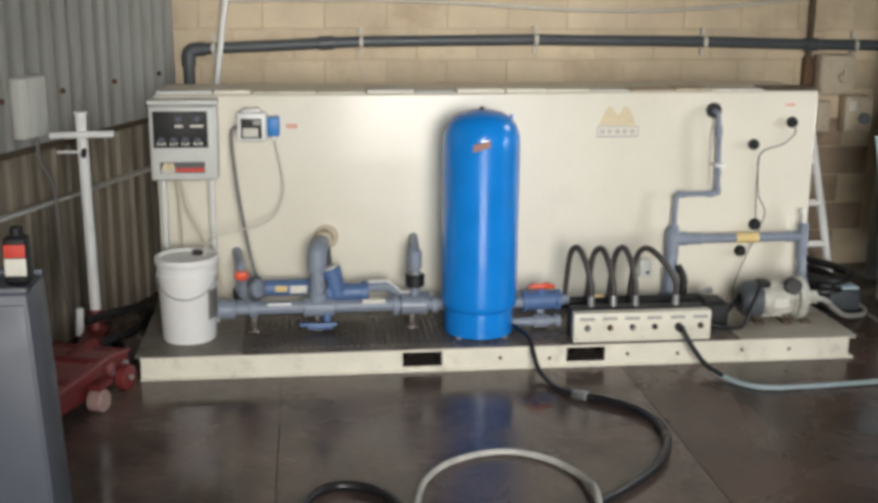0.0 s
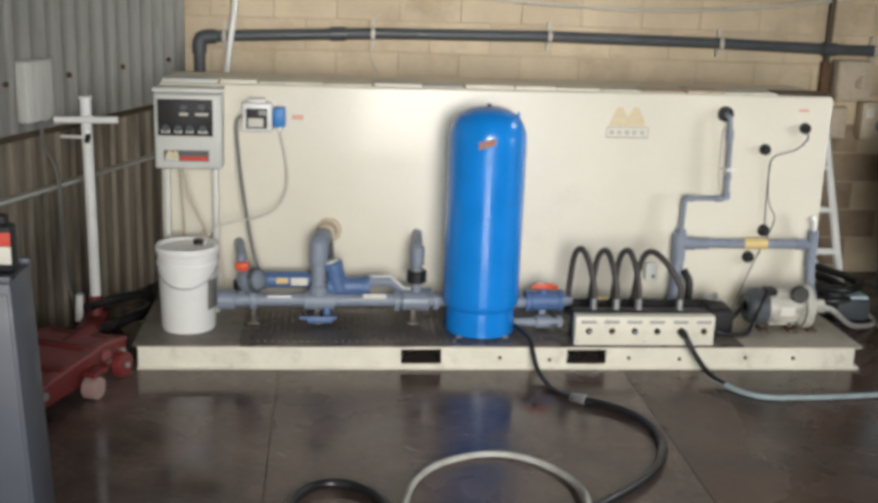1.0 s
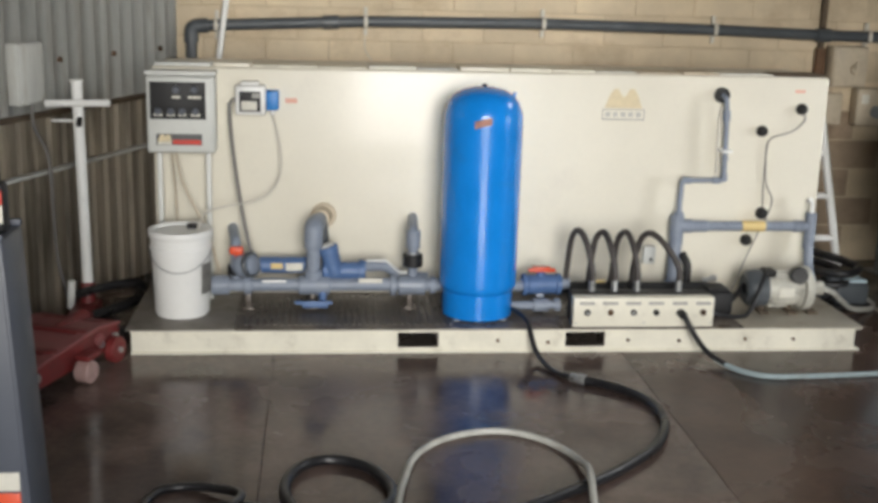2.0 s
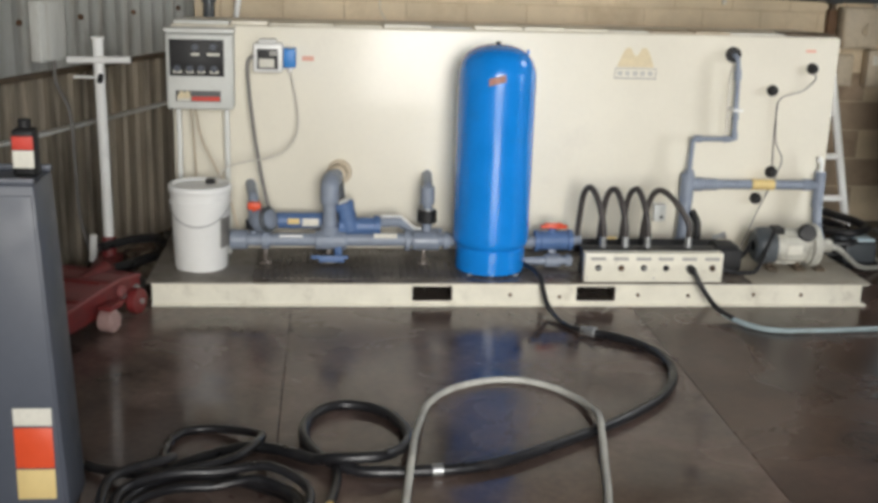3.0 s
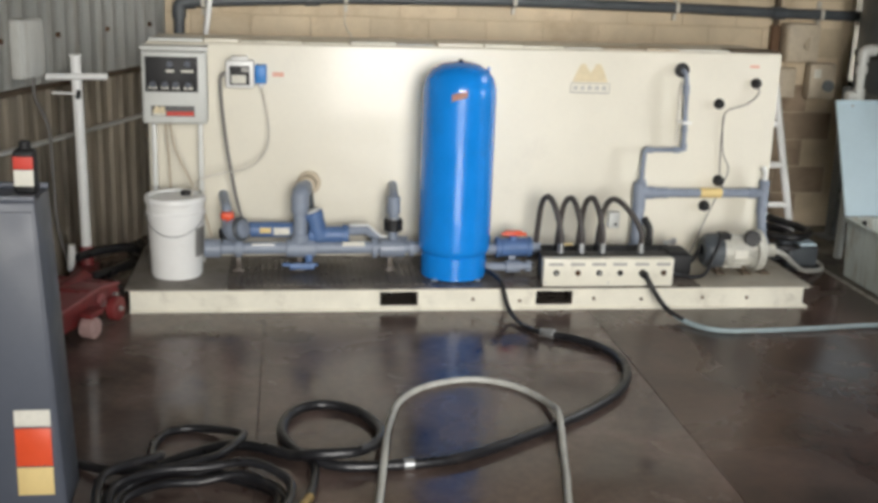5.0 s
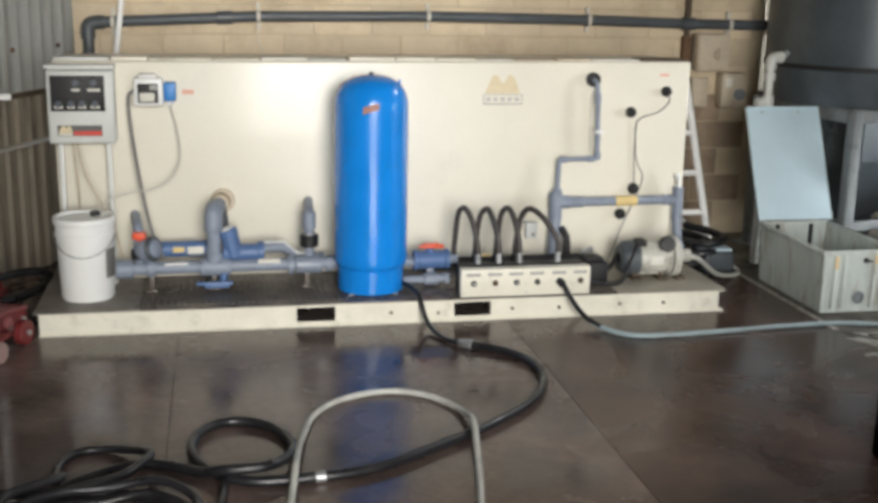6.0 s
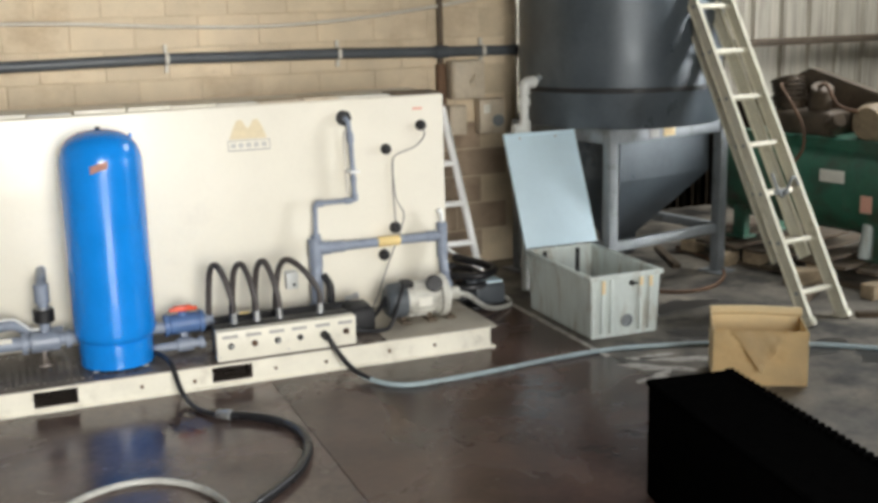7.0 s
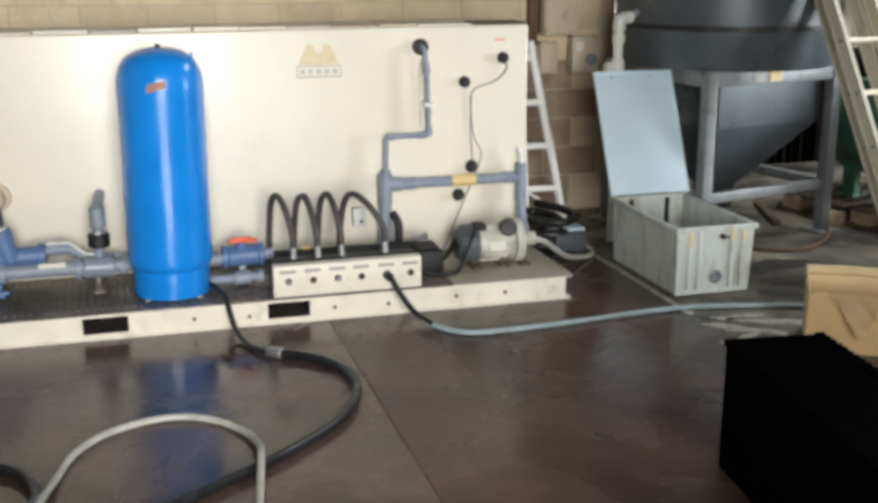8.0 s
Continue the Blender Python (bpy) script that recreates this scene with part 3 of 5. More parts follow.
# ball valve with a red handle, on a riser that turns into the tank
part("riser", pipe([(-1.33, 0.36, ZP + 0.03), (-1.33, 0.36, 0.465), (-1.36, 0.6, 0.485)], 0.026), M_PVC, pw)
collar((-1.33, 0.36, 0.3), (-1.33, 0.36, 0.35), 0.042, M_BLACK, "union_nut", "black union nut")
VB = Matrix.Translation((-1.285, 0.33, 0.355)) @ Matrix.Rotation(radians(-35), 4, "Z") @ Matrix.Rotation(radians(78), 4, "Y")
part("valve_body", lathe([(0, -0.06), (0.04, -0.06), (0.045, -0.045), (0.062, -0.02), (0.064, 0.012), (0.056, 0.03), (0, 0.03)], 28, VB), M_PVC, pw, "grey ball valve body")
part("valve_nut", lathe([(0.05, 0.024), (0.062, 0.026), (0.066, 0.03), (0.066, 0.044), (0.062, 0.048), (0.05, 0.048), (0.046, 0.026)], 28, VB), M_PIPED, pw, "dark grey valve nut")
part("valve_port", lathe([(0, 0.029), (0.045, 0.029), (0.048, 0.034), (0.048, 0.056), (0.036, 0.064), (0, 0.064)], 24, VB), M_PVC, pw)
part("valve_handle", merge(rod((-1.32, 0.33, 0.375), (-1.32, 0.33, 0.43), 0.015, 12), block(-1.36, -1.29, 0.305, 0.355, 0.41, 0.45, 0.012)), M_ORANGE, pw, "red-orange valve handle")
# blue filter housing with labels lying behind the main pipe
fh = part("filter_housing", rod((-1.22, 0.45, 0.325), (-0.97, 0.45, 0.325), 0.042, 28), M_PVCB, pw, "slate blue filter housing")
part("housing_label", block(-1.16, -1.1, 0.405, 0.41, 0.315, 0.345, 0.001), M_YELLOW, fh, "orange warning label")
part("housing_label", block(-1.085, -1.0, 0.405, 0.41, 0.305, 0.345, 0.001), M_PAPER, fh, "pale label")
# riser with elbow into the tank and wye strainer
part("riser", pipe([(-0.945, 0.34, ZP), (-0.945, 0.34, 0.55), (-0.9, 0.56, 0.555)], 0.036), M_PVC, pw)
part("elbow", tube(bend([(-0.945, 0.34, 0.45), (-0.945, 0.34, 0.55), (-0.928, 0.43, 0.552)], 0.06), 0.047, 24, raw=True), M_PVC, pw)
part("tank_flange", merge(rod((-0.912, 0.5, 0.554), (-0.896, 0.585, 0.556), 0.05, 28), rod((-0.896, 0.58, 0.556), (-0.893, 0.599, 0.556), 0.066, 28)), M_TAN, pw, "tan stained flange on the tank")
part("drop_leg", pipe([(-0.9, 0.5, 0.54), (-0.885, 0.5, 0.4), (-0.87, 0.46, 0.33)], 0.024), M_PIPED, pw, "dark pipe down behind the riser")
collar((-0.945, 0.34, 0.44), (-0.945, 0.34, 0.5), 0.045)
collar((-0.945, 0.34, 0.28), (-0.945, 0.34, 0.33), 0.046)
part("strainer_body", merge(rod((-0.9, 0.36, 0.32), (-0.7, 0.36, 0.32), 0.044, 24), rod((-0.872, 0.35, 0.44), (-0.835, 0.35, 0.3), 0.045, 24), rod((-0.72, 0.36, 0.32), (-0.685, 0.36, 0.32), 0.054, 24), rod((-0.877, 0.35, 0.448), (-0.865, 0.35, 0.41), 0.05, 24)), M_PVCB, pw, "slate blue wye strainer")
part("strainer_ring", rod((-0.88, 0.35, 0.458), (-0.877, 0.35, 0.45), 0.036, 24), M_WHITE, pw, "white ring")
part("return_pipe", pipe([(-0.69, 0.38, 0.335), (-0.58, 0.4, 0.335), (-0.5, 0.42, 0.27), (-0.36, 0.42, 0.268)], 0.026), M_PVC, pw)
part("pale_trim", pipe([(-0.68, 0.36, 0.372), (-0.58, 0.37, 0.37), (-0.51, 0.38, 0.305), (-0.42, 0.38, 0.3)], 0.006), M_WHITE, pw, "white tubing on the pipe")
part("pale_trim", block(-1.2, -1.08, 0.3, 0.306, 0.272, 0.284, 0.002), M_WHITE, pw)
part("pale_trim", block(-0.72, -0.6, 0.306, 0.313, 0.268, 0.292, 0.002), M_PAPER, pw)
# check valve riser by the pressure tank
part("riser", pipe([(-0.445, 0.35, ZP), (-0.445, 0.35, 0.53), (-0.43, 0.6, 0.545)], 0.025), M_PVC, pw)
collar((-0.445, 0.35, 0.345), (-0.445, 0.35, 0.41), 0.05, M_BLACK, "union_nut", "black union nut")
collar((-0.445, 0.35, 0.405), (-0.445, 0.35, 0.42), 0.036, M_STEEL, "union_ring")
collar((-0.445, 0.35, 0.44), (-0.445, 0.35, 0.535), 0.036)
part("tank_joint", pipe([(-0.3, 0.34, ZP), (-0.22, 0.31, ZP - 0.02)], 0.03), M_PVC, pw)
part("drain_valve", merge(rod((-1.0, 0.28, 0.165), (-0.87, 0.28, 0.165), 0.018, 16), block(-1.04, -0.85, 0.262, 0.285, 0.168, 0.185, 0.006), rod((-0.9, 0.3, 0.18), (-0.9, 0.33, 0.24), 0.02, 14)), M_PVCB, pw, "blue drain valve and handle")

# ---- pipework right of the pressure tank ----
pr = thing("valve_assembly", (0.22, 0.32, Z), "grey ball valve assembly with red handle beside the blue tank", "valve")
part("pipe", pipe([(0.02, 0.31, 0.25), (0.36, 0.33, 0.262)], 0.03), M_PVC, pr)
part("valve_body", merge(rod((0.14, 0.32, 0.258), (0.29, 0.325, 0.26), 0.05, 28), rod((0.115, 0.32, 0.258), (0.14, 0.32, 0.258), 0.056, 28), rod((0.29, 0.325, 0.26), (0.315, 0.325, 0.26), 0.056, 28), rod((0.21, 0.32, 0.26), (0.21, 0.32, 0.325), 0.022, 18)), M_PVCB, pr, "slate blue ball valve body")
part("valve_handle", merge(block(0.145, 0.285, 0.305, 0.335, 0.325, 0.342, 0.006), block(0.165, 0.26, 0.3, 0.34, 0.338, 0.352, 0.006)), M_ORANGE, pr, "red-orange valve handle")
part("lower_pipe", pipe([(0.05, 0.24, 0.17), (0.3, 0.24, 0.175)], 0.022), M_PVC, pr)
part("lower_fitting", merge(rod((0.16, 0.24, 0.172), (0.24, 0.24, 0.173), 0.034, 20), rod((0.27, 0.24, 0.174), (0.3, 0.24, 0.175), 0.032, 20)), M_PVC, pr)
part("support", block(0.19, 0.23, 0.3, 0.34, Z, 0.215, 0.004), M_PVC, pr)

# ---- outlet box with looping hoses ----
ob_ = thing("outlet_box", (0.67, 0.08, Z), "cream steel outlet box with round ports and small legends", "outlet box")
part("case", block(0.316, 1.022, 0.0, 0.06, Z, 0.279, 0.004), M_SKID, ob_)
# black block added for the dark void behind the plate; carries the ferrules
part("manifold", block(0.322, 1.016, 0.06, 0.17, Z, 0.2785, 0.008), M_BLACK, ob_, "black block added for the dark space behind the front plate")
for k, x in enumerate((0.385, 0.501, 0.616, 0.73, 0.85, 0.968)):
    port = part("port", lathe([(0, 0), (0.015, 0), (0.016, 0.004), (0.014, 0.01), (0.009, 0.011), (0.008, 0.004), (0, 0.004)], 20, Matrix.Translation((x, 0.0, 0.204)) @ Matrix.Rotation(radians(90), 4, "X")), (M_BLACK, M_RUST, M_BLACK, M_BLACK, M_BLACK, M_RUST)[k], ob_)
    part("port_nut", rod((x, -0.002, 0.204), (x, -0.016, 0.204), 0.007, 6), (M_STEEL, M_RUST, M_STEEL, M_BLACK, M_BLACK, M_RUST)[k], port)
    part("legend_bar", block(x - 0.04, x + 0.035, -0.0025, 0.001, 0.243, 0.258, 0), M_GREYINK, ob_)
for x in (0.33, 0.67, 1.008):
    part("screw", rod((x, 0.002, 0.15), (x, -0.003, 0.15), 0.005, 8), M_STEEL, ob_)

lines = ((0.342, 0.375, 0.43, 0.0), (0.462, 0.502, 0.545, -0.008), (0.58, 0.617, 0.66, -0.006), (0.69, 0.745, 0.872, -0.012))
for x0, xm, x1, dz in lines:
    h = thing("supply_hose", (x1, 0.12, 0.28), "black rubber supply hose arching into the outlet box", "hose", "arched supply hoses")
    top = 0.562 + dz
    part("hose", tube([(x0, 0.33, 0.25), (x0 + 0.004, 0.32, 0.36), (x0 * 0.6 + xm * 0.4, 0.29, top - 0.05), (xm, 0.23, top), (xm * 0.5 + x1 * 0.5, 0.17, top - 0.05), (x1 - 0.004, 0.125, 0.4), (x1, 0.12, 0.32)], 0.0155, 14), M_LOOP, h)
    part("ferrule", merge(rod((x1, 0.12, 0.279), (x1, 0.12, 0.296), 0.019, 6), rod((x1, 0.12, 0.296), (x1, 0.12, 0.335), 0.0165, 16)), M_STEEL, h, "metal crimp fitting")
    part("ferrule", rod((x0, 0.33, 0.235), (x0, 0.33, 0.275), 0.018, 16), M_BLACK, h)

hd = thing("header_pipe", (0.66, 0.36, Z), "dark header pipe behind the outlet box", "pipe")
part("header", rod((0.3, 0.35, 0.235), (1.1, 0.35, 0.235), 0.028, 20), M_BLACK, hd)
for x in (0.4, 0.62, 0.95):
    part("bracket", block(x - 0.02, x + 0.02, 0.33, 0.38, Z, 0.21, 0.004), M_BLACK, hd)
part("tag", block(0.5, 0.55, 0.316, 0.322, 0.27, 0.282, 0.001), M_YELLOW, hd)
sb = thing("switch_box", (0.85, 0.6, 0.3), "small grey junction box fixed on the tank", "junction box")
part("case", block(0.81, 0.875, 0.54, 0.6, 0.31, 0.405, 0.006), M_PANEL, sb)
part("lid_screw", rod((0.85, 0.541, 0.335), (0.85, 0.536, 0.335), 0.009, 10), M_BLACK, sb)

# ---- riser pipes on the tank's front ----
rp = thing("riser_pipework", (0.99, 0.55, Z), "grey plastic riser pipes fixed to the tank front", "pipework")
part("outlet_flange", rod((1.182, 0.6, 1.213), (1.182, 0.57, 1.213), 0.04, 24), M_BLACK, rp, "black outlet flange")
part("upper_pipe", pipe([(1.182, 0.57, 1.213), (1.188, 0.53, 1.2), (1.197, 0.525, 1.11), (1.21, 0.53, 0.772), (0.985, 0.53, 0.769), (0.98, 0.53, 0.53)], 0.013), M_PVC, rp)
for a, b, r in (((1.194, 0.528, 1.14), (1.197, 0.527, 1.085), 0.019), ((1.206, 0.53, 0.9), (1.207, 0.53, 0.875), 0.017), ((1.2095, 0.53, 0.81), (1.21, 0.53, 0.767), 0.018), ((1.15, 0.53, 0.771), (1.19, 0.53, 0.771), 0.018),
                ((0.99, 0.53, 0.769), (1.03, 0.53, 0.769), 0.018), ((0.981, 0.53, 0.6), (0.98, 0.53, 0.55), 0.026)):
    part("coupling", rod(a, b, r, 20), M_PVC, rp)
part("pipe_clip", block(1.18, 1.235, 0.5, 0.6, 0.92, 0.935, 0.002), M_WHITE, rp, "white pipe clip")
part("sight_tube", tube([(1.185, 0.57, 1.15), (1.178, 0.585, 1.1), (1.18, 0.588, 0.95), (1.185, 0.585, 0.8)], 0.007, 10), M_CABLEW, rp, "pale sight tube")
part("tee", merge(rod((0.975, 0.53, 0.42), (0.975, 0.53, 0.58), 0.037, 24), rod((0.975, 0.53, 0.523), (1.06, 0.53, 0.523), 0.036, 24)), M_PVC, rp)
part("drop_pipe", pipe([(0.975, 0.53, 0.45), (0.965, 0.5, Z + 0.02)], 0.034), M_PVC, rp)
part("drop_collar", rod((0.965, 0.5, Z), (0.966, 0.502, 0.23), 0.045, 24), M_PVC, rp)
part("cross_pipe", pipe([(1.04, 0.53, 0.523), (1.70, 0.53, 0.525)], 0.0255), M_PVC, rp)
part("coupling", rod((1.06, 0.53, 0.523), (1.14, 0.53, 0.523), 0.031, 24), M_PVC, rp)
part("coupling", rod((1.62, 0.53, 0.525), (1.68, 0.53, 0.525), 0.03, 24), M_PVC, rp)
part("tape_label", rod((1.33, 0.53, 0.524), (1.46, 0.53, 0.524), 0.029, 24), M_YELLOW, rp, "yellow flow label")
part("end_tee", rod((1.715, 0.53, 0.4), (1.715, 0.53, 0.6), 0.03, 24), M_PVC, rp)
part("pump_drop", pipe([(1.715, 0.53, 0.44), (1.715, 0.5, 0.3), (1.7, 0.4, 0.24)], 0.026), M_PVC, rp)
part("bleed_spout", tube([(1.715, 0.53, 0.59), (1.715, 0.53, 0.64), (1.705, 0.53, 0.672), (1.69, 0.525, 0.66)], 0.011, 10), M_WHITE, rp, "white bleed spout")
part("side_branch", pipe([(1.03, 0.46, 0.2), (1.03, 0.46, 0.33), (1.005, 0.5, 0.38)], 0.02), M_BLACK, rp)

for (x, z), r in (((1.42, 1.027), 0.03), ((1.628, 1.146), 0.03), ((1.46, 0.583), 0.033), ((1.388, 0.434), 0.032)):
    k = thing("sensor_plug", (x, 0.6, z), "round black sensor plug screwed into the tank front", "sensor plug", "sensor plugs")
    part("plug", lathe([(0, 0.0), (r, 0), (r, 0.012), (r * 0.8, 0.02), (r * 0.8, 0.032), (r * 0.7, 0.036), (0, 0.036)], 20, Matrix.Translation((x, 0.6, z)) @ Matrix.Rotation(radians(90), 4, "X")), M_BLACK, k)
    part("gland", rod((x, 0.565, z), (x, 0.55, z), r * 0.4, 12), M_RUBBER, k)
sc = thing("sensor_cable", (1.45, 0.58, 0.9), "thin dark cable linking the sensor plugs", "cable")
part("cable", tube([(1.628, 0.565, 1.13), (1.64, 0.57, 1.09), (1.58, 0.575, 1.03), (1.46, 0.58, 0.98), (1.455, 0.585, 0.85), (1.47, 0.585, 0.74), (1.51, 0.585, 0.66), (1.49, 0.58, 0.58), (1.44, 0.57, 0.47), (1.37, 0.52, 0.36), (1.28, 0.42, 0.24), (1.2, 0.35, 0.16)], 0.0034, 8), M_CABLE, sc)
part("cable", tube([(1.456, 0.588, 0.97), (1.452, 0.588, 0.8), (1.462, 0.588, 0.6)], 0.003, 8), M_CABLE, sc)

# ---- pump ----
pm = thing("pump", (1.47, 0.3, Z), "cream electric pump with finned motor on the deck", "pump")
part("motor", lathe([(0, 0), (0.06, 0), (0.085, 0.012), (0.09, 0.03), (0.09, 0.19), (0.08, 0.2), (0, 0.2)], 32, Matrix.Translation((1.375, 0.3, 0.245)) @ Matrix.Rotation(radians(90), 4, "Y")), M_MOTOR, pm)
for k in range(12):
    a = radians(15 + 28 * k)
    c, s = math.cos(a), math.sin(a)
    part("cooling_fin", block(1.41, 1.54, -0.003, 0.003, 0.086, 0.099, 0.001, Matrix.Translation((0, 0.3, 0.245)) @ Matrix.Rotation(a, 4, "X")), M_MOTOR, pm)
part("end_bell", lathe([(0.03, 0), (0.07, 0.0), (0.092, 0.02), (0.098, 0.06), (0.098, 0.105), (0, 0.105)], 32, Matrix.Translation((1.285, 0.3, 0.245)) @ Matrix.Rotation(radians(90), 4, "Y")), M_PIPED, pm, "dark grey end bell")
part("terminal_box", block(1.37, 1.43, 0.24, 0.32, 0.318, 0.352, 0.006), M_BLACK, pm)
part("rating_plate", block(1.44, 1.52, 0.2, 0.206, 0.22, 0.27, 0.001), M_PAPER, pm, "yellowed rating plate")
part("clamp_band", lathe([(0.093, 0), (0.1, 0), (0.1, 0.02), (0.093, 0.02)], 32, Matrix.Translation((1.555, 0.3, 0.245)) @ Matrix.Rotation(radians(90), 4, "Y")), M_MOTOR, pm)
part("volute", merge(lathe([(0, 0), (0.11, 0), (0.116, 0.006), (0.116, 0.04), (0.108, 0.048), (0.06, 0.055), (0.036, 0.065), (0.036, 0.13), (0, 0.13)], 32, Matrix.Translation((1.58, 0.3, 0.245)) @ Matrix.Rotation(radians(90), 4, "Y")), rod((1.6, 0.32, 0.3), (1.66, 0.42, 0.3), 0.03, 20)), M_MOTOR, pm)
part("suction_cap", rod((1.53, 0.21, 0.34), (1.515, 0.15, 0.35), 0.044, 24), M_BLACK, pm, "large black knob on the volute")
for x in (1.37, 1.52, 1.63):
    part("foot", merge(block(x - 0.025, x + 0.025, 0.2, 0.4, Z, Z + 0.014, 0.003), block(x - 0.012, x + 0.012, 0.25, 0.35, Z + 0.01, 0.165, 0.002)), M_ENGINE, pm)
part("cable", tube([(1.37, 0.24, 0.335), (1.33, 0.2, 0.27), (1.27, 0.15, 0.17), (1.22, 0.13, 0.142), (1.1, 0.13, 0.15), (1.0, 0.06, 0.2), (0.965, -0.01, 0.205)], 0.011, 10), M_RUBBER, pm, "black supply cable")
part("cable", tube([(1.3, 0.36, 0.25), (1.26, 0.33, 0.2), (1.2, 0.31, 0.16), (1.05, 0.3, 0.145)], 0.012, 10), M_RUBBER, pm)

# black box added to fill the dark gap between outlet box and pump
pk = thing("dark_gap_box", (1.17, 0.42, Z), "black box added in the dark gap beside the pump", "switch")
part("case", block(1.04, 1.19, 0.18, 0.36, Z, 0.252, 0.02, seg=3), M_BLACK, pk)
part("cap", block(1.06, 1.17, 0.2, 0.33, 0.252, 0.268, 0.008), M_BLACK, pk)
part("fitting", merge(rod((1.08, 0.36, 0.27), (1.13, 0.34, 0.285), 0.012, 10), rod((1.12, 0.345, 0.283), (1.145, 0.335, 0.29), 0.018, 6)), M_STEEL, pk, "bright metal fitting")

# ---- trolley jack with upright handle ----
jk = thing("trolley_jack", (-2.05, -0.1, 0), "worn red trolley jack with an upright cream T handle", "trolley jack")
JA = pose(-2.13, -0.22, 0, 0, 0, -21)


def jack_block(x0, x1, y0, y1, z0, z1, b=0.008):
    return block(x0, x1, y0, y1, z0, z1, b, JA)


for x in (-0.2, 0.16):
    out = [(-0.62, 0.05), (-0.62, 0.1), (-0.3, 0.155), (0.12, 0.185), (0.3, 0.16), (0.32, 0.07), (0.1, 0.06)]
    part("side_plate", prism(out, 0.022, JA @ Matrix.Translation((x, 0, 0)) @ Matrix(((0, 0, 1, 0), (1, 0, 0, 0), (0, 1, 0, 0), (0, 0, 0, 1)))), M_RED, jk)
part("cover", prism([(-0.3, 0.155), (-0.2, 0.168), (0.1, 0.19), (0.2, 0.188), (0.2, 0.172), (0.1, 0.174), (-0.2, 0.152), (-0.3, 0.14)], 0.3, JA @ Matrix.Translation((-0.16, 0, 0)) @ Matrix(((0, 0, 1, 0), (1, 0, 0, 0), (0, 1, 0, 0), (0, 0, 0, 1)))), M_PINK, jk, "red top cover in a paler, lit tone")
part("lift_arm", jack_block(-0.1, 0.1, -0.66, -0.05, 0.1, 0.16), M_RED, jk)
part("saddle", lathe([(0, 0.15), (0.03, 0.15), (0.035, 0.18), (0.06, 0.19), (0.062, 0.205), (0.05, 0.2), (0, 0.198)], 20, JA @ Matrix.Translation((0, -0.6, 0))), M_ENGINE, jk)
part("ram", rod(JA @ Vector((0, 0.05, 0.15)), JA @ Vector((0, 0.3, 0.17)), 0.045, 20), M_RED, jk)
for x, y, r in ((-0.255, -0.5, 0.05), (0.19, -0.5, 0.05), (-0.255, 0.22, 0.062), (0.19, 0.22, 0.062)):
    w = part("wheel", rod(JA @ Vector((x, y, r)), JA @ Vector((x + 0.045, y, r)), r, 24), M_RED, jk)
    part("axle_nut", rod(JA @ Vector((x - 0.01, y, r)), JA @ Vector((x + 0.06, y, r)), 0.014, 6), M_STEEL, w)
part("hub_boss", rod(JA @ Vector((0.17, 0.13, 0.13)), JA @ Vector((0.2, 0.13, 0.13)), 0.03, 16), M_PINK, jk)
part("caster_wheel", rod(JA @ Vector((0.2, -0.06, 0.052)), JA @ Vector((0.27, -0.06, 0.052)), 0.051, 20), mat("dull_pink_wheel", (0.42, 0.28, 0.26), 0.6, var=0.2, scale=12, dirt=(0.12, 0.07, 0.06), dirt_amount=0.3, dirt_scale=12), jk, "dull pinkish caster wheel")
for y, z0 in ((-0.45, 0.125), (-0.2, 0.165), (0.05, 0.178), (0.25, 0.162)):
    part("cross_tie", block(-0.2, 0.182, y - 0.025, y + 0.025, z0, z0 + 0.02, 0.006, JA), M_RED, jk)
for x in (-0.2, 0.16):
    part("top_flange", prism([(-0.6, 0.1), (-0.3, 0.156), (0.12, 0.186), (0.3, 0.161), (0.3, 0.173), (0.12, 0.2), (-0.3, 0.17), (-0.6, 0.114)], 0.05, JA @ Matrix.Translation((x - 0.014, 0, 0)) @ Matrix(((0, 0, 1, 0), (1, 0, 0, 0), (0, 1, 0, 0), (0, 0, 0, 1)))), M_PINK, jk, "red flange in a paler, lit tone")
for y in (-0.35, 0.14, 0.26):
    part("pivot_bolt", rod(JA @ Vector((0.175, y, 0.11)), JA @ Vector((0.2, y, 0.11)), 0.02, 6), M_STEEL, jk)
part("caster_fork", merge(block(0.19, 0.26, -0.08, 0.03, 0.1, 0.125, 0.006, JA), block(0.19, 0.2, -0.06, 0.02, 0.04, 0.11, 0.004, JA)), M_RED, jk)
hx, hy = -2.07, 0.44
part("handle_socket", merge(rod((hx, hy - 0.02, 0.1), (hx, hy, 0.235), 0.036, 20), block(hx - 0.06, hx + 0.06, hy - 0.4, hy + 0.04, 0.05, 0.14, 0.01)), M_RED, jk)
part("handle", rod((hx, hy, 0.22), (hx - 0.01, hy, 1.235), 0.027, 24), M_WHITE, jk, "cream painted handle tube")
part("handle_cap", rod((hx - 0.01, hy, 1.232), (hx - 0.01, hy, 1.245), 0.034, 20), M_WHITE, jk)
part("cross_grip", rod((hx - 0.155, hy - 0.03, 1.132), (hx + 0.15, hy - 0.03, 1.138), 0.017, 20), M_WHITE, jk)
part("lever", rod((hx - 0.13, hy - 0.02, 1.05), (hx, hy - 0.02, 1.048), 0.007, 10), M_WHITE, jk)
part("lever_knob", rod((hx + 0.0, hy - 0.045, 1.03), (hx + 0.0, hy - 0.015, 1.06), 0.014, 10), M_BLACK, jk)
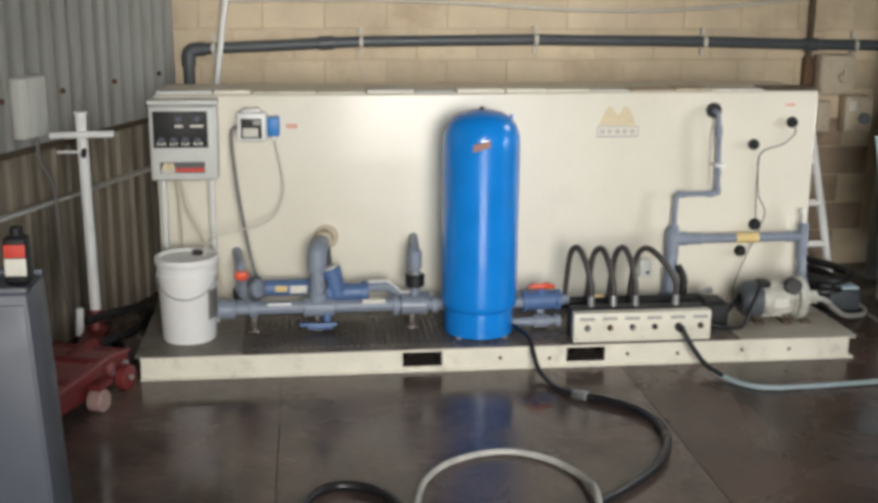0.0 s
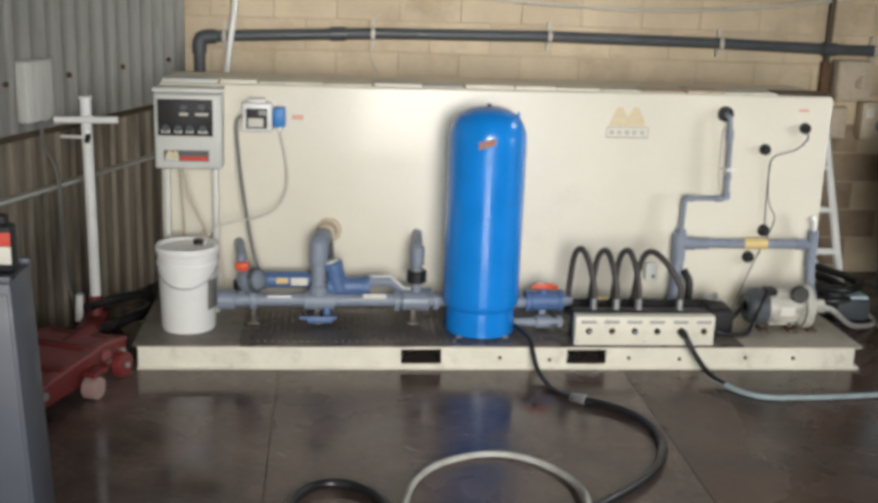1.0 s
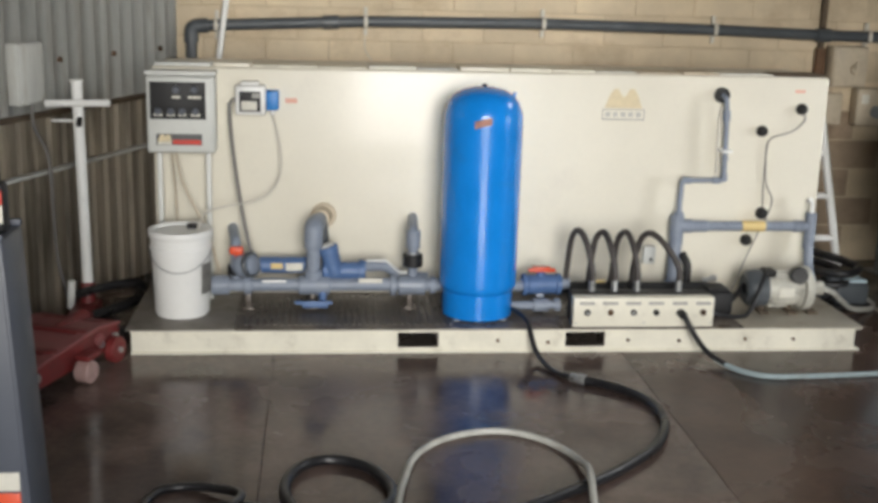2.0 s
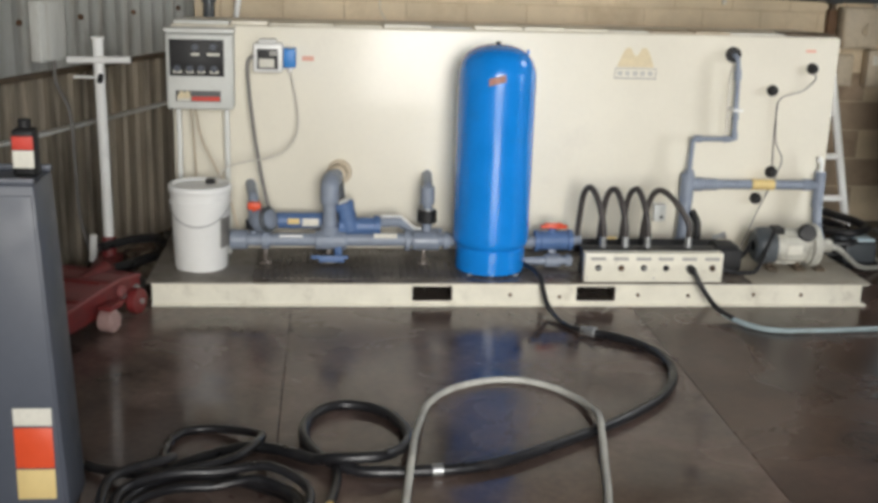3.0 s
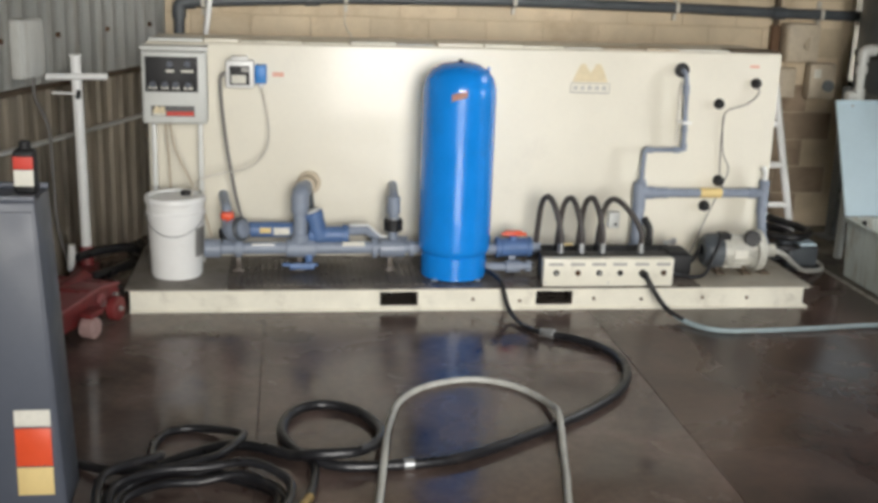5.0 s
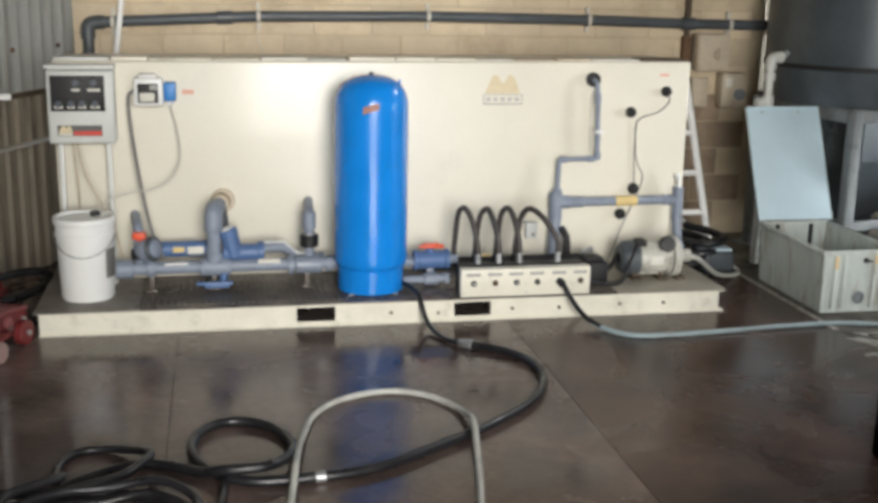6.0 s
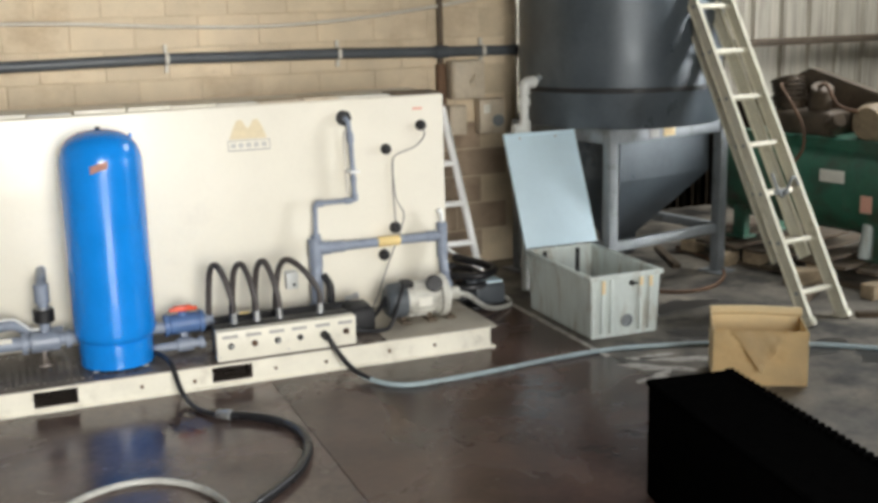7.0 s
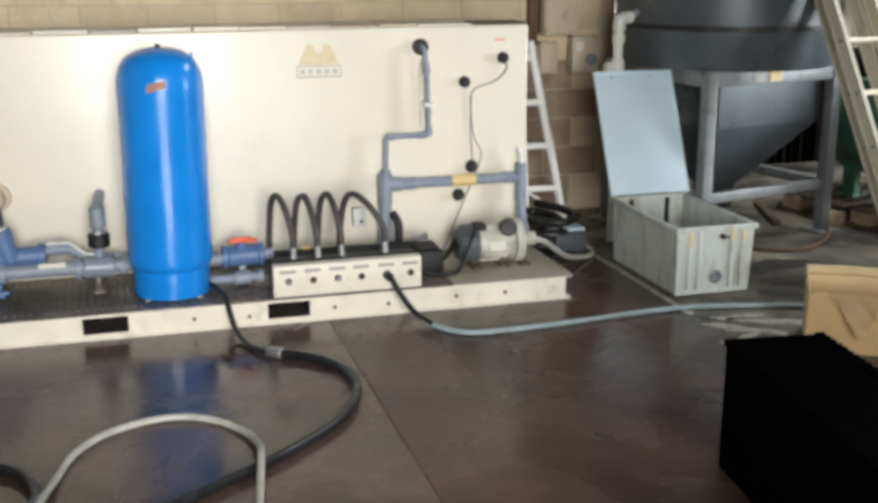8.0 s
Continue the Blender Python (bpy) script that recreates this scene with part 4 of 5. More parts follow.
part("release_grip", merge(rod((hx - 0.075, hy - 0.06, 0.12), (hx - 0.065, hy - 0.06, 0.26), 0.02, 14)), M_WHITE, jk)

ht = thing("black_hose_bundle", (-1.95, 0.6, 0), "black hoses lying between the jack and the skid", "hose")
part("hose", tube([(-2.1, 0.35, 0.2), (-1.98, 0.5, 0.2), (-1.88, 0.7, 0.16), (-1.86, 1.0, 0.05), (-1.9, 1.3, 0.03)], 0.024, 12), M_RUBBER, ht)
part("hose", tube([(-2.12, 0.2, 0.1), (-1.97, 0.3, 0.12), (-1.9, 0.5, 0.1), (-1.88, 0.9, 0.03), (-1.95, 1.2, 0.03)], 0.026, 12), M_RUBBER, ht)
part("hose", tube([(-2.15, 0.5, 0.05), (-2.0, 0.45, 0.05), (-1.92, 0.3, 0.06), (-1.9, 0.05, 0.03), (-1.88, 0.0, 0.03)], 0.022, 12), M_RUBBER, ht)
bl = thing("black_block", (-1.87, 0.02, 0), "small black rubber block beside the skid end", "rubber block")
part("block", block(-1.9, -1.835, -0.02, 0.12, 0.0, 0.11, 0.008), M_BLACK, bl)

# ---- grey cabinet by the wall ----
cb = thing("machine_cabinet", (-2.0, -2.0, 0), "blue-grey steel machine cabinet with bright warning stickers", "cabinet")


def cabinet_block(x0, x1, y0, y1, z0, z1, b):
    """A block whose right side leans in towards the top."""
    bm = block(x0, x1, y0, y1, z0, z1, b)
    for v in bm.verts:
        if v.co.x > (x0 + x1) / 2:
            v.co.x -= 0.045 * v.co.z
    return bm


part("body", cabinet_block(-2.3, -1.712, -2.15, -1.93, 0.04, 1.06, 0.012), M_GREYBLUE, cb)
part("plinth", block(-2.28, -1.73, -2.13, -1.95, 0.0, 0.042, 0.004), M_BLACK, cb)
part("front_panel", cabinet_block(-2.28, -1.722, -2.156, -2.149, 0.08, 1.03, 0.003), M_GREYBLUE, cb)
for y in (-2.15, -1.95):
    part("top_lip", cabinet_block(-2.3, -1.712, y, y + 0.02, 1.058, 1.078, 0.004), M_GREYBLUE, cb)
for z0, z1, m in ((0.345, 0.4, M_PAPER), (0.21, 0.338, M_ORANGE), (0.11, 0.205, M_YELLOW)):
    part("sticker", block(-1.86, -1.75, -2.16, -2.155, z0, z1, 0.001), m, cb)
oc = thing("oil_bottle", (-1.8, -2.03, 1.06), "dark plastic oil bottle with red and white label on the cabinet", "bottle")
part("bottle", block(-1.84, -1.772, -2.06, -2.0, 1.061, 1.2, 0.014, seg=3), M_BLACK, oc)
part("label", block(-1.835, -1.777, -2.064, -2.059, 1.09, 1.14, 0.001), M_PAPER, oc, "white label")
part("label", block(-1.835, -1.777, -2.064, -2.059, 1.142, 1.18, 0.001), M_REDINK, oc, "red label")
part("cap", rod((-1.805, -2.03, 1.2), (-1.805, -2.03, 1.225), 0.018, 16), M_BLACK, oc)

# ---- hoses on the floor ----
R = 0.02
h1 = thing("thin_hose", (0.14, -0.1, 0), "thin black hose running off the deck to a coupling", "hose")
part("hose", tube([(0.04, 0.2, 0.165), (0.07, 0.1, 0.17), (0.095, 0.0, 0.155), (0.105, -0.05, 0.1), (0.12, -0.12, 0.04), (0.15, -0.25, 0.015), (0.185, -0.34, 0.015), (0.232, -0.415, 0.02)], 0.0125, 12), M_RUBBER, h1)
part("coupling", merge(rod((0.225, -0.405, 0.022), (0.262, -0.44, 0.024), 0.02, 12), rod((0.255, -0.433, 0.024), (0.28, -0.455, 0.024), 0.025, 8)), M_STEEL, h1, "bright metal coupling")
h2 = thing("thick_hose", (0.3, -1.2, 0), "thick black hose snaking and looping over wet floor", "hose")
part("hose", tube([(0.262, -0.44, R), (0.36, -0.5, R), (0.455, -0.605, R), (0.508, -0.745, R), (0.508, -0.9, R), (0.463, -1.055, R), (0.38, -1.2, R), (0.27, -1.32, R), (0.15, -1.43, R), (0.03, -1.52, R), (-0.106, -1.615, R), (-0.248, -1.71, R), (-0.38, -1.782, R), (-0.5, -1.815, R), (-0.6, -1.826, R), (-0.734, -1.835, R), (-0.848, -1.82, R), (-0.952, -1.737, R), (-1.011, -1.634, R), (-1.036, -1.514, R),
                   (-1.014, -1.379, R), (-0.951, -1.286, R), (-0.854, -1.262, R), (-0.748, -1.322, R), (-0.68, -1.446, R), (-0.66, -1.581, R * 1.5), (-0.69, -1.7, R * 2.4), (-0.76, -1.79, R * 3), (-0.847, -1.805, R * 3), (-0.93, -1.79, R * 2.6), (-1.0, -1.725, R), (-1.098, -1.662, R), (-1.197, -1.624, R), (-1.291, -1.651, R), (-1.398, -1.725, R), (-1.49, -1.81, R), (-1.6, -1.99, R), (-1.62, -2.16, R), (-1.55, -2.36, R),
                   (-1.35, -2.5, R), (-1.12, -2.43, R), (-0.99, -2.25, R), (-1.02, -2.06, R), (-1.14, -1.94, R), (-1.32, -1.86, R * 1.4), (-1.47, -1.93, R * 2.6), (-1.57, -2.1, R * 3), (-1.54, -2.34, R * 3), (-1.37, -2.48, R * 3), (-1.12, -2.4, R * 3), (-1.02, -2.22, R * 3), (-1.06, -2.06, R * 3), (-1.17, -1.96, R * 3)], R, 14, 7), M_RUBBER, h2)
part("band", rod((-0.56, -1.822, R), (-0.6, -1.827, R), R * 1.12, 14), M_STEEL, h2, "metal hose band")
h3 = thing("coiled_hose", (-1.35, -1.9, 0), "dark coiled hose lying on the wet floor", "hose")
pts = [(-2.0, -1.56, 0.016), (-1.87, -1.66, 0.016), (-1.757, -1.745, 0.016), (-1.62, -1.85, 0.04), (-1.468, -1.92, 0.07), (-1.363, -1.9, 0.08), (-1.26, -1.84, 0.08), (-1.2, -1.74, 0.08), (-1.18, -1.62, 0.06), (-1.26, -1.511, 0.03), (-1.366, -1.459, 0.016), (-1.463, -1.484, 0.016), (-1.505, -1.594, 0.016), (-1.5, -1.746, 0.03), (-1.46, -1.85, 0.09)]
for k in range(27):
    a = radians(120 + 33 * k)
    rr = 0.32 - 0.0035 * k + 0.02 * math.sin(k * 1.7)
    pts.append((-1.3 + rr * 1.02 * math.cos(a), -2.2 + rr * math.sin(a), 0.12 - 0.003 * k + 0.012 * math.sin(k * 2.3)))
part("hose", tube(pts, 0.0155, 12, 6), M_RUBBER, h3)
part("hose_end", rod((-0.965, -2.14, 0.03), (-0.94, -2.07, 0.028), 0.016, 12), M_BRASS, h3, "brass hose end")
part("tail", tube([(-0.945, -2.08, 0.028), (-0.93, -2.01, 0.025), (-0.918, -1.9, 0.025), (-0.92, -1.82, 0.025)], 0.015, 10), M_RUBBER, h3)
h4 = thing("pale_hose", (-0.3, -1.5, 0), "pale grey hose in a wide arc on the floor", "hose")
r = 0.0135
part("hose", tube([(-0.95, -3.7, r), (-0.85, -3.0, r), (-0.77, -2.5, r), (-0.715, -2.14, r), (-0.68, -1.9, 0.04), (-0.665, -1.8, 0.062), (-0.643, -1.62, 0.045), (-0.605, -1.4, r), (-0.562, -1.245, r), (-0.483, -1.12, r), (-0.38, -1.04, r), (-0.25, -0.998, r), (-0.135, -1.017, r), (-0.03, -1.1, r), (0.035, -1.21, r), (0.06, -1.342, 0.03), (0.056, -1.47, 0.058), (0.035, -1.62, 0.045),
                   (0.012, -1.76, r), (-0.025, -1.96, r), (-0.07, -2.18, r), (-0.15, -2.65, r), (-0.24, -3.25, r), (-0.33, -3.9, r)], r, 14), M_HOSE, h4)
h5 = thing("outlet_hose", (1.2, -0.33, 0), "teal-grey hose plugged in the outlet box trailing off", "hose")
part("lead", tube([(0.85, 0.0, 0.204), (0.862, -0.045, 0.195), (0.9, -0.09, 0.12), (0.95, -0.16, 0.05), (1.01, -0.25, 0.02)], 0.013, 12), M_RUBBER, h5, "dark hose lead")
part("hose", tube([(0.97, -0.19, 0.036), (1.01, -0.25, 0.018), (1.07, -0.34, 0.014), (1.16, -0.398, 0.014), (1.33, -0.405, 0.014), (1.62, -0.385, 0.014), (1.98, -0.345, 0.014), (2.3, -0.335, 0.014), (2.585, -0.398, 0.014), (2.807, -0.475, 0.014), (3.293, -0.727, 0.014), (3.691, -1.022, 0.014), (4.5, -1.4, 0.014), (5.5, -1.7, 0.014)], 0.0125, 12), M_TEAL, h5)
part("plug", rod((0.85, -0.002, 0.204), (0.858, -0.045, 0.198), 0.02, 14), M_BLACK, h5)

# ---- things on the back wall ----
wp = thing("wall_pipe", (0.5, 1.8, 1.45), "long dark grey pipe clipped along the block wall", "pipe")
part("pipe", pipe([(-1.68, 1.8, 0.9), (-1.68, 1.8, 1.446), (-1.5, 1.8, 1.457), (-0.64, 1.8, 1.497), (0.45, 1.8, 1.51), (1.54, 1.8, 1.499), (2.25, 1.8, 1.482), (2.83, 1.8, 1.476)], 0.034, 24), M_PIPED, wp)
part("elbow", tube(bend([(-1.68, 1.8, 1.35), (-1.68, 1.8, 1.446), (-1.58, 1.8, 1.452)], 0.06), 0.043, 24, raw=True), M_PIPED, wp)
for x0, x1, z0, z1 in ((-0.9, -0.8, 1.485, 1.49), (2.2, 2.3, 1.483, 1.481)):
    part("coupling", rod((x0, 1.8, z0), (x1, 1.8, z1), 0.042, 24), M_PIPED, wp)
for x, z in ((-1.53, 1.455), (-0.64, 1.497), (0.45, 1.51), (1.54, 1.499), (2.55, 1.479)):
    part("pipe_clip", merge(lathe([(0.036, -0.012), (0.041, -0.012), (0.041, 0.012), (0.036, 0.012)], 24, Matrix.Translation((x, 1.8, z)) @ Matrix.Rotation(radians(90), 4, "Y")), block(x - 0.012, x + 0.012, 1.825, 1.85, z - 0.085, z + 0.085, 0.002), block(x - 0.01, x + 0.01, 1.758, 1.764, z - 0.03, z + 0.03, 0.001)), M_CABLEW, wp, "pale pipe clip")
po = thing("leaning_pole", (-1.69, 1.72, 0), "thin white pole leaning behind the tank", "pole")
part("pole", rod((-1.685, 1.72, 0), (-1.29, 1.74, 2.9), 0.018, 16), M_WHITE, po)
wc = thing("wall_cable", (1.2, 1.84, 1.68), "pale cable sagging along the block wall", "cable")
part("cable", tube([(-1.5, 1.83, 1.735), (-0.8, 1.83, 1.745), (-0.14, 1.83, 1.735), (0.5, 1.83, 1.7), (1.05, 1.83, 1.685), (1.6, 1.83, 1.71), (2.2, 1.83, 1.775), (2.7, 1.83, 1.85)], 0.011, 10), M_CABLEW, wc)
wc2 = thing("wall_cable", (-0.6, 1.84, 1.4), "thin pale cable hanging under a pipe clip", "cable")
part("cable", tube([(-0.643, 1.84, 1.4), (-0.64, 1.84, 1.33), (-0.6, 1.84, 1.26), (-0.55, 1.84, 1.2)], 0.004, 8), M_CABLEW, wc2)
cd = thing("wall_conduit", (2.255, 1.84, 2), "dark conduit strip on the wall corner", "conduit")
part("strip", block(2.24, 2.272, 1.81, 1.85, 1.12, 4.9, 0.004), M_ENGINE, cd)
part("strip_base", block(2.225, 2.285, 1.8, 1.85, 1.1, 1.4, 0.004), M_RUST, cd)
eb = thing("electrical_box", (2.37, 1.8, 1.12), "old cream electrical isolator box with a handle", "electrical box")
part("case", block(2.3, 2.53, 1.72, 1.85, 1.165, 1.42, 0.01), M_TAN, eb)
part("door", block(2.31, 2.52, 1.71, 1.722, 1.175, 1.41, 0.004), M_TAN, eb)
part("handle", merge(rod((2.44, 1.71, 1.28), (2.44, 1.68, 1.28), 0.03, 16), block(2.43, 2.45, 1.665, 1.685, 1.25, 1.33, 0.004)), M_TAN, eb)
eb2 = thing("electrical_box", (2.37, 1.8, 0.9), "cream wall socket box", "electrical box")
part("case", block(2.3, 2.42, 1.78, 1.85, 0.92, 1.12, 0.008), M_TAN, eb2)
part("cover", block(2.31, 2.41, 1.772, 1.782, 0.93, 1.11, 0.004), M_TAN, eb2)
eb3 = thing("electrical_box", (2.56, 1.8, 0.9), "cream wall box with round dark socket", "electrical box")
part("case", block(2.505, 2.69, 1.75, 1.85, 0.92, 1.155, 0.01), M_TAN, eb3)
part("socket", lathe([(0, 0), (0.03, 0), (0.038, 0.008), (0.04, 0.03), (0, 0.03)], 20, Matrix.Translation((2.63, 1.752, 1.01)) @ Matrix.Rotation(radians(90), 4, "X")), M_FRAME, eb3)
part("plate", block(2.53, 2.58, 1.744, 1.751, 1.06, 1.12, 0.002), M_PAPER, eb3)

# ---- white step ladder by the tank's end ----
sl = thing("step_ladder", (2.15, 1.25, 0), "white painted steel step ladder leaning behind the tank", "ladder")
for f, t in (((2.36, 1.45, 0), (2.09, 1.42, 1.16)), ((2.1, 1.45, 0), (2.02, 1.42, 1.16))):
    part("rail", rod(f, t, 0.025, 12), M_WHITE, sl)
for z in (0.25, 0.52, 0.79, 1.06):
    k = z / 1.16
    a = Vector((2.36, 1.45, 0)).lerp(Vector((2.09, 1.42, 1.16)), k)
    b = Vector((2.1, 1.45, 0)).lerp(Vector((2.02, 1.42, 1.16)), k)
    part("rung", rod(a, b, 0.021, 12), M_WHITE, sl)
part("brace", rod((2.34, 1.45, 0.06), (2.08, 1.44, 0.25), 0.012, 10), M_WHITE, sl)

# ---- clutter between skid and trough ----
sp = thing("sump_pump", (2.12, 0.82, 0), "small blue-grey pump on the floor by the trough", "pump")
part("body", block(2.0, 2.2, 0.72, 0.95, 0.02, 0.15, 0.025, seg=3), M_PIPED, sp)
part("base", block(1.97, 2.23, 0.7, 0.97, 0.0, 0.025, 0.006), M_BLACK, sp)
part("head", rod((2.03, 0.83, 0.14), (2.03, 0.83, 0.2), 0.05, 20), M_PIPED, sp)
part("cover", block(2.08, 2.19, 0.74, 0.86, 0.148, 0.165, 0.006), M_LID, sp)
hz = thing("pale_drain_hose", (1.95, 0.45, 0), "pale ribbed drain hose from the pump end", "hose")
part("hose", tube([(1.69, 0.3, 0.245), (1.78, 0.33, 0.215), (1.88, 0.4, 0.14), (1.98, 0.5, 0.075), (2.09, 0.6, 0.035), (2.2, 0.69, 0.016), (2.25, 0.78, 0.016), (2.24, 0.86, 0.03)], 0.015, 14), M_HOSE, hz)
hk = thing("black_hose_heap", (1.95, 1.2, 0), "heap of black hose behind the skid end", "hose")
pts = []
for k in range(30):
    a = radians(40 * k)
    rr = 0.17 + 0.05 * math.sin(k * 1.3)
    pts.append((2.02 + rr * math.cos(a), 0.98 + rr * 1.1 * math.sin(a), 0.026 + 0.007 * k))
part("hose", tube(pts, 0.024, 10, 5), M_RUBBER, hk)

# ---- grey trough with open lid ----
tr = thing("trough", (2.52, 0.24, 0), "grey-green plastic trough with ribbed front and open lid", "trough")
XA, XB, YA, YB_, H = 2.302, 2.735, -0.13, 0.625, 0.354
w = 0.014
bm = bmesh.new()
outer0 = [(XA + 0.012, YA + 0.012), (XB - 0.012, YA + 0.012), (XB - 0.012, YB_ - 0.012), (XA + 0.012, YB_ - 0.012)]
outer1 = [(XA, YA), (XB, YA), (XB, YB_), (XA, YB_)]
rings = []
for ring, z in ((outer0, 0.002), (outer1, H), ([(XA + w, YA + w), (XB - w, YA + w), (XB - w, YB_ - w), (XA + w, YB_ - w)], H), ([(XA + 0.03, YA + 0.03), (XB - 0.03, YA + 0.03), (XB - 0.03, YB_ - 0.03), (XA + 0.03, YB_ - 0.03)], 0.02)):
    rings.append([bm.verts.new((x, y, z)) for x, y in ring])
for a, b in zip(rings, rings[1:]):
    for k in range(4):
        bm.faces.new((a[k], a[(k + 1) % 4], b[(k + 1) % 4], b[k]))
bm.faces.new(rings[0][::-1])
bm.faces.new(rings[-1])
bmesh.ops.bevel(bm, geom=bm.edges[:], offset=0.004, segments=2, affect="EDGES")
part("tub", bm, M_TROUGH, tr)
for a in ((XA - 0.012, XB + 0.012, YA - 0.014, YA + 0.004), (XA - 0.012, XB + 0.012, YB_ - 0.004, YB_ + 0.012), (XA - 0.012, XA + 0.004, YA + 0.004, YB_ - 0.004), (XB - 0.004, XB + 0.012, YA + 0.004, YB_ - 0.004)):
    part("rim", block(*a, H - 0.022, H + 0.004, 0.004), M_TROUGH, tr)
for x in (2.375, 2.43, 2.61, 2.67):
    part("rib", block(x - 0.012, x + 0.012, YA - 0.008, YA + 0.014, 0.03, H - 0.024, 0.004), M_TROUGH, tr)
for x, z0 in ((2.375, 0.255), (2.61, 0.28), (2.67, 0.27)):
    part("tape_residue", block(x - 0.011, x + 0.011, YA - 0.0105, YA - 0.0075, z0, H - 0.026, 0.001), M_CARD, tr, "brown tape residue")
part("bung", lathe([(0, 0), (0.034, 0), (0.036, 0.006), (0.026, 0.012), (0.022, 0.006), (0, 0.006)], 24, Matrix.Translation((2.53, YA + 0.008, 0.09)) @ Matrix.Rotation(radians(90), 4, "X")), M_FRAME, tr, "round drain bung")
part("catch", merge(rod((2.55, YA + 0.002, 0.3), (2.55, YA - 0.016, 0.3), 0.014, 12), block(2.535, 2.585, YA - 0.02, YA - 0.012, 0.292, 0.302, 0.002)), M_BLACK, tr, "dark catch")
v = Vector((-0.012, 0.275, 0.655))
u = Vector((1, 0, 0))
vn = v.normalized()
nn = u.cross(vn).normalized()
LM = Matrix(((u.x, vn.x, nn.x, 2.292), (u.y, vn.y, nn.y, 0.638), (u.z, vn.z, nn.z, 0.362), (0, 0, 0, 1)))
lid = part("lid", block(0, 0.48, 0, 0.705, -0.012, 0.012, 0.006, LM), M_LID, tr, "pale blue lid tipped open")
part("lid_lip", block(0.0, 0.48, 0.695, 0.71, -0.012, 0.02, 0.004, LM), M_LID, lid)
part("lid_lip", block(0.468, 0.482, 0.0, 0.695, -0.03, 0.0135, 0.004, LM), M_LID, lid)
for x in (0.1, 0.34):
    part("hinge", rod(LM @ Vector((x, -0.006, 0)), LM @ Vector((x + 0.05, -0.006, 0)), 0.012, 12), M_STEEL, lid)
    part("lid_bolt", rod(LM @ Vector((x, 0.675, 0.01)), LM @ Vector((x, 0.675, 0.018)), 0.008, 8), M_STEEL, lid)
# dark fill added to darken the inside of the tub
part("contents", block(XA + 0.03, XB - 0.03, YA + 0.03, YB_ - 0.03, 0.019, 0.12, 0.004), M_ENGINE, tr, "dark fill in the bottom of the tub")
for x in (2.4, 2.62):
    part("inner_strap", block(x - 0.012, x + 0.012, YB_ - 0.034, YB_ - 0.02, 0.1, H - 0.01, 0.003), M_BLACK, tr)
pv = thing("white_pipe_stand", (2.48, 1.0, 0), "white plastic riser pipe with elbow behind the lid", "pipe")
part("pipe", pipe([(2.48, 1.02, 0), (2.48, 1.02, 1.31), (2.56, 1.02, 1.32)], 0.026), M_PANEL, pv)
part("elbow", tube(bend([(2.48, 1.02, 1.24), (2.48, 1.02, 1.31), (2.55, 1.02, 1.315)], 0.05), 0.036, 20, raw=True), M_PANEL, pv)
part("tee", merge(rod((2.48, 1.02, 0.98), (2.48, 1.02, 1.08), 0.037, 20), rod((2.4, 1.02, 1.03), (2.48, 1.02, 1.03), 0.034, 20)), M_PANEL, pv)
part("coupling", rod((2.48, 1.02, 1.17), (2.48, 1.02, 1.22), 0.036, 20), M_PANEL, pv)
part("tap", rod((2.56, 1.02, 1.32), (2.59, 1.02, 1.35), 0.02, 12), M_FRAME, pv)

# ---- hopper on its frame ----
C = (3.27, 1.22)
hp = thing("hopper", (C[0], C[1], 0), "dark grey round hopper tank with tapered bottom on steel stand", "hopper")
TC = Matrix.Translation((C[0], C[1], 0))
part("cylinder", lathe([(0.62, 1.03), (0.645, 1.03), (0.652, 1.04), (0.652, 1.24), (0.656, 1.25), (0.656, 1.27), (0.652, 1.28), (0.652, 2.1), (0.652, 3.0), (0.64, 3.02), (0.2, 3.2), (0, 3.2)], 72, TC), M_POLY, hp)
part("band", lathe([(0.656, 1.245), (0.664, 1.247), (0.664, 1.275), (0.656, 1.277)], 72, TC), M_BLACK, hp, "dark band round the tank")
part("cone", lathe([(0.55, 1.03), (0.585, 1.02), (0.585, 0.7), (0.58, 0.68), (0.14, 0.28), (0.12, 0.26), (0.12, 0.2), (0, 0.2)], 4, TC @ Matrix.Rotation(radians(-30), 4, "Z")), M_POLY, hp, "pyramid-shaped lower hopper")
part("outlet_valve", merge(lathe([(0, 0.13), (0.11, 0.13), (0.12, 0.15), (0.12, 0.19), (0.1, 0.2)], 24, TC), rod((C[0] - 0.05, C[1] - 0.05, 0.16), (C[0] - 0.18, C[1] - 0.3, 0.16), 0.05, 18)), M_BLACK, hp)
ang = [radians(a) for a in (-125, -30, 60, 150)]
feet = [Vector((C[0] + 0.66 * math.cos(a), C[1] + 0.66 * math.sin(a), 0)) for a in ang]
for f, a in zip(feet, ang):
    RM = Matrix.Translation(f) @ Matrix.Rotation(a + radians(45), 4, "Z")
    leg = part("leg", block(-0.035, 0.035, -0.035, 0.035, 0.01, 1.03, 0.004, RM), M_FRAME, hp)
    part("foot_plate", block(-0.09, 0.09, -0.09, 0.09, 0, 0.012, 0.003, RM), M_FRAME, leg)
for k in range(4):
    a, b = feet[k], feet[(k + 1) % 4]
    d = (b - a).normalized()
    for z0, z1, nm in ((0.27, 0.33, "brace"), (0.94, 1.025, "top_rail")):
        ln = (b - a).length
        RM = Matrix.Translation(a) @ Matrix.Rotation(math.atan2(d.y, d.x), 4, "Z")
        part(nm, block(0.036, ln - 0.036, -0.025, 0.025, z0, z1, 0.004, RM), M_FRAME, hp)
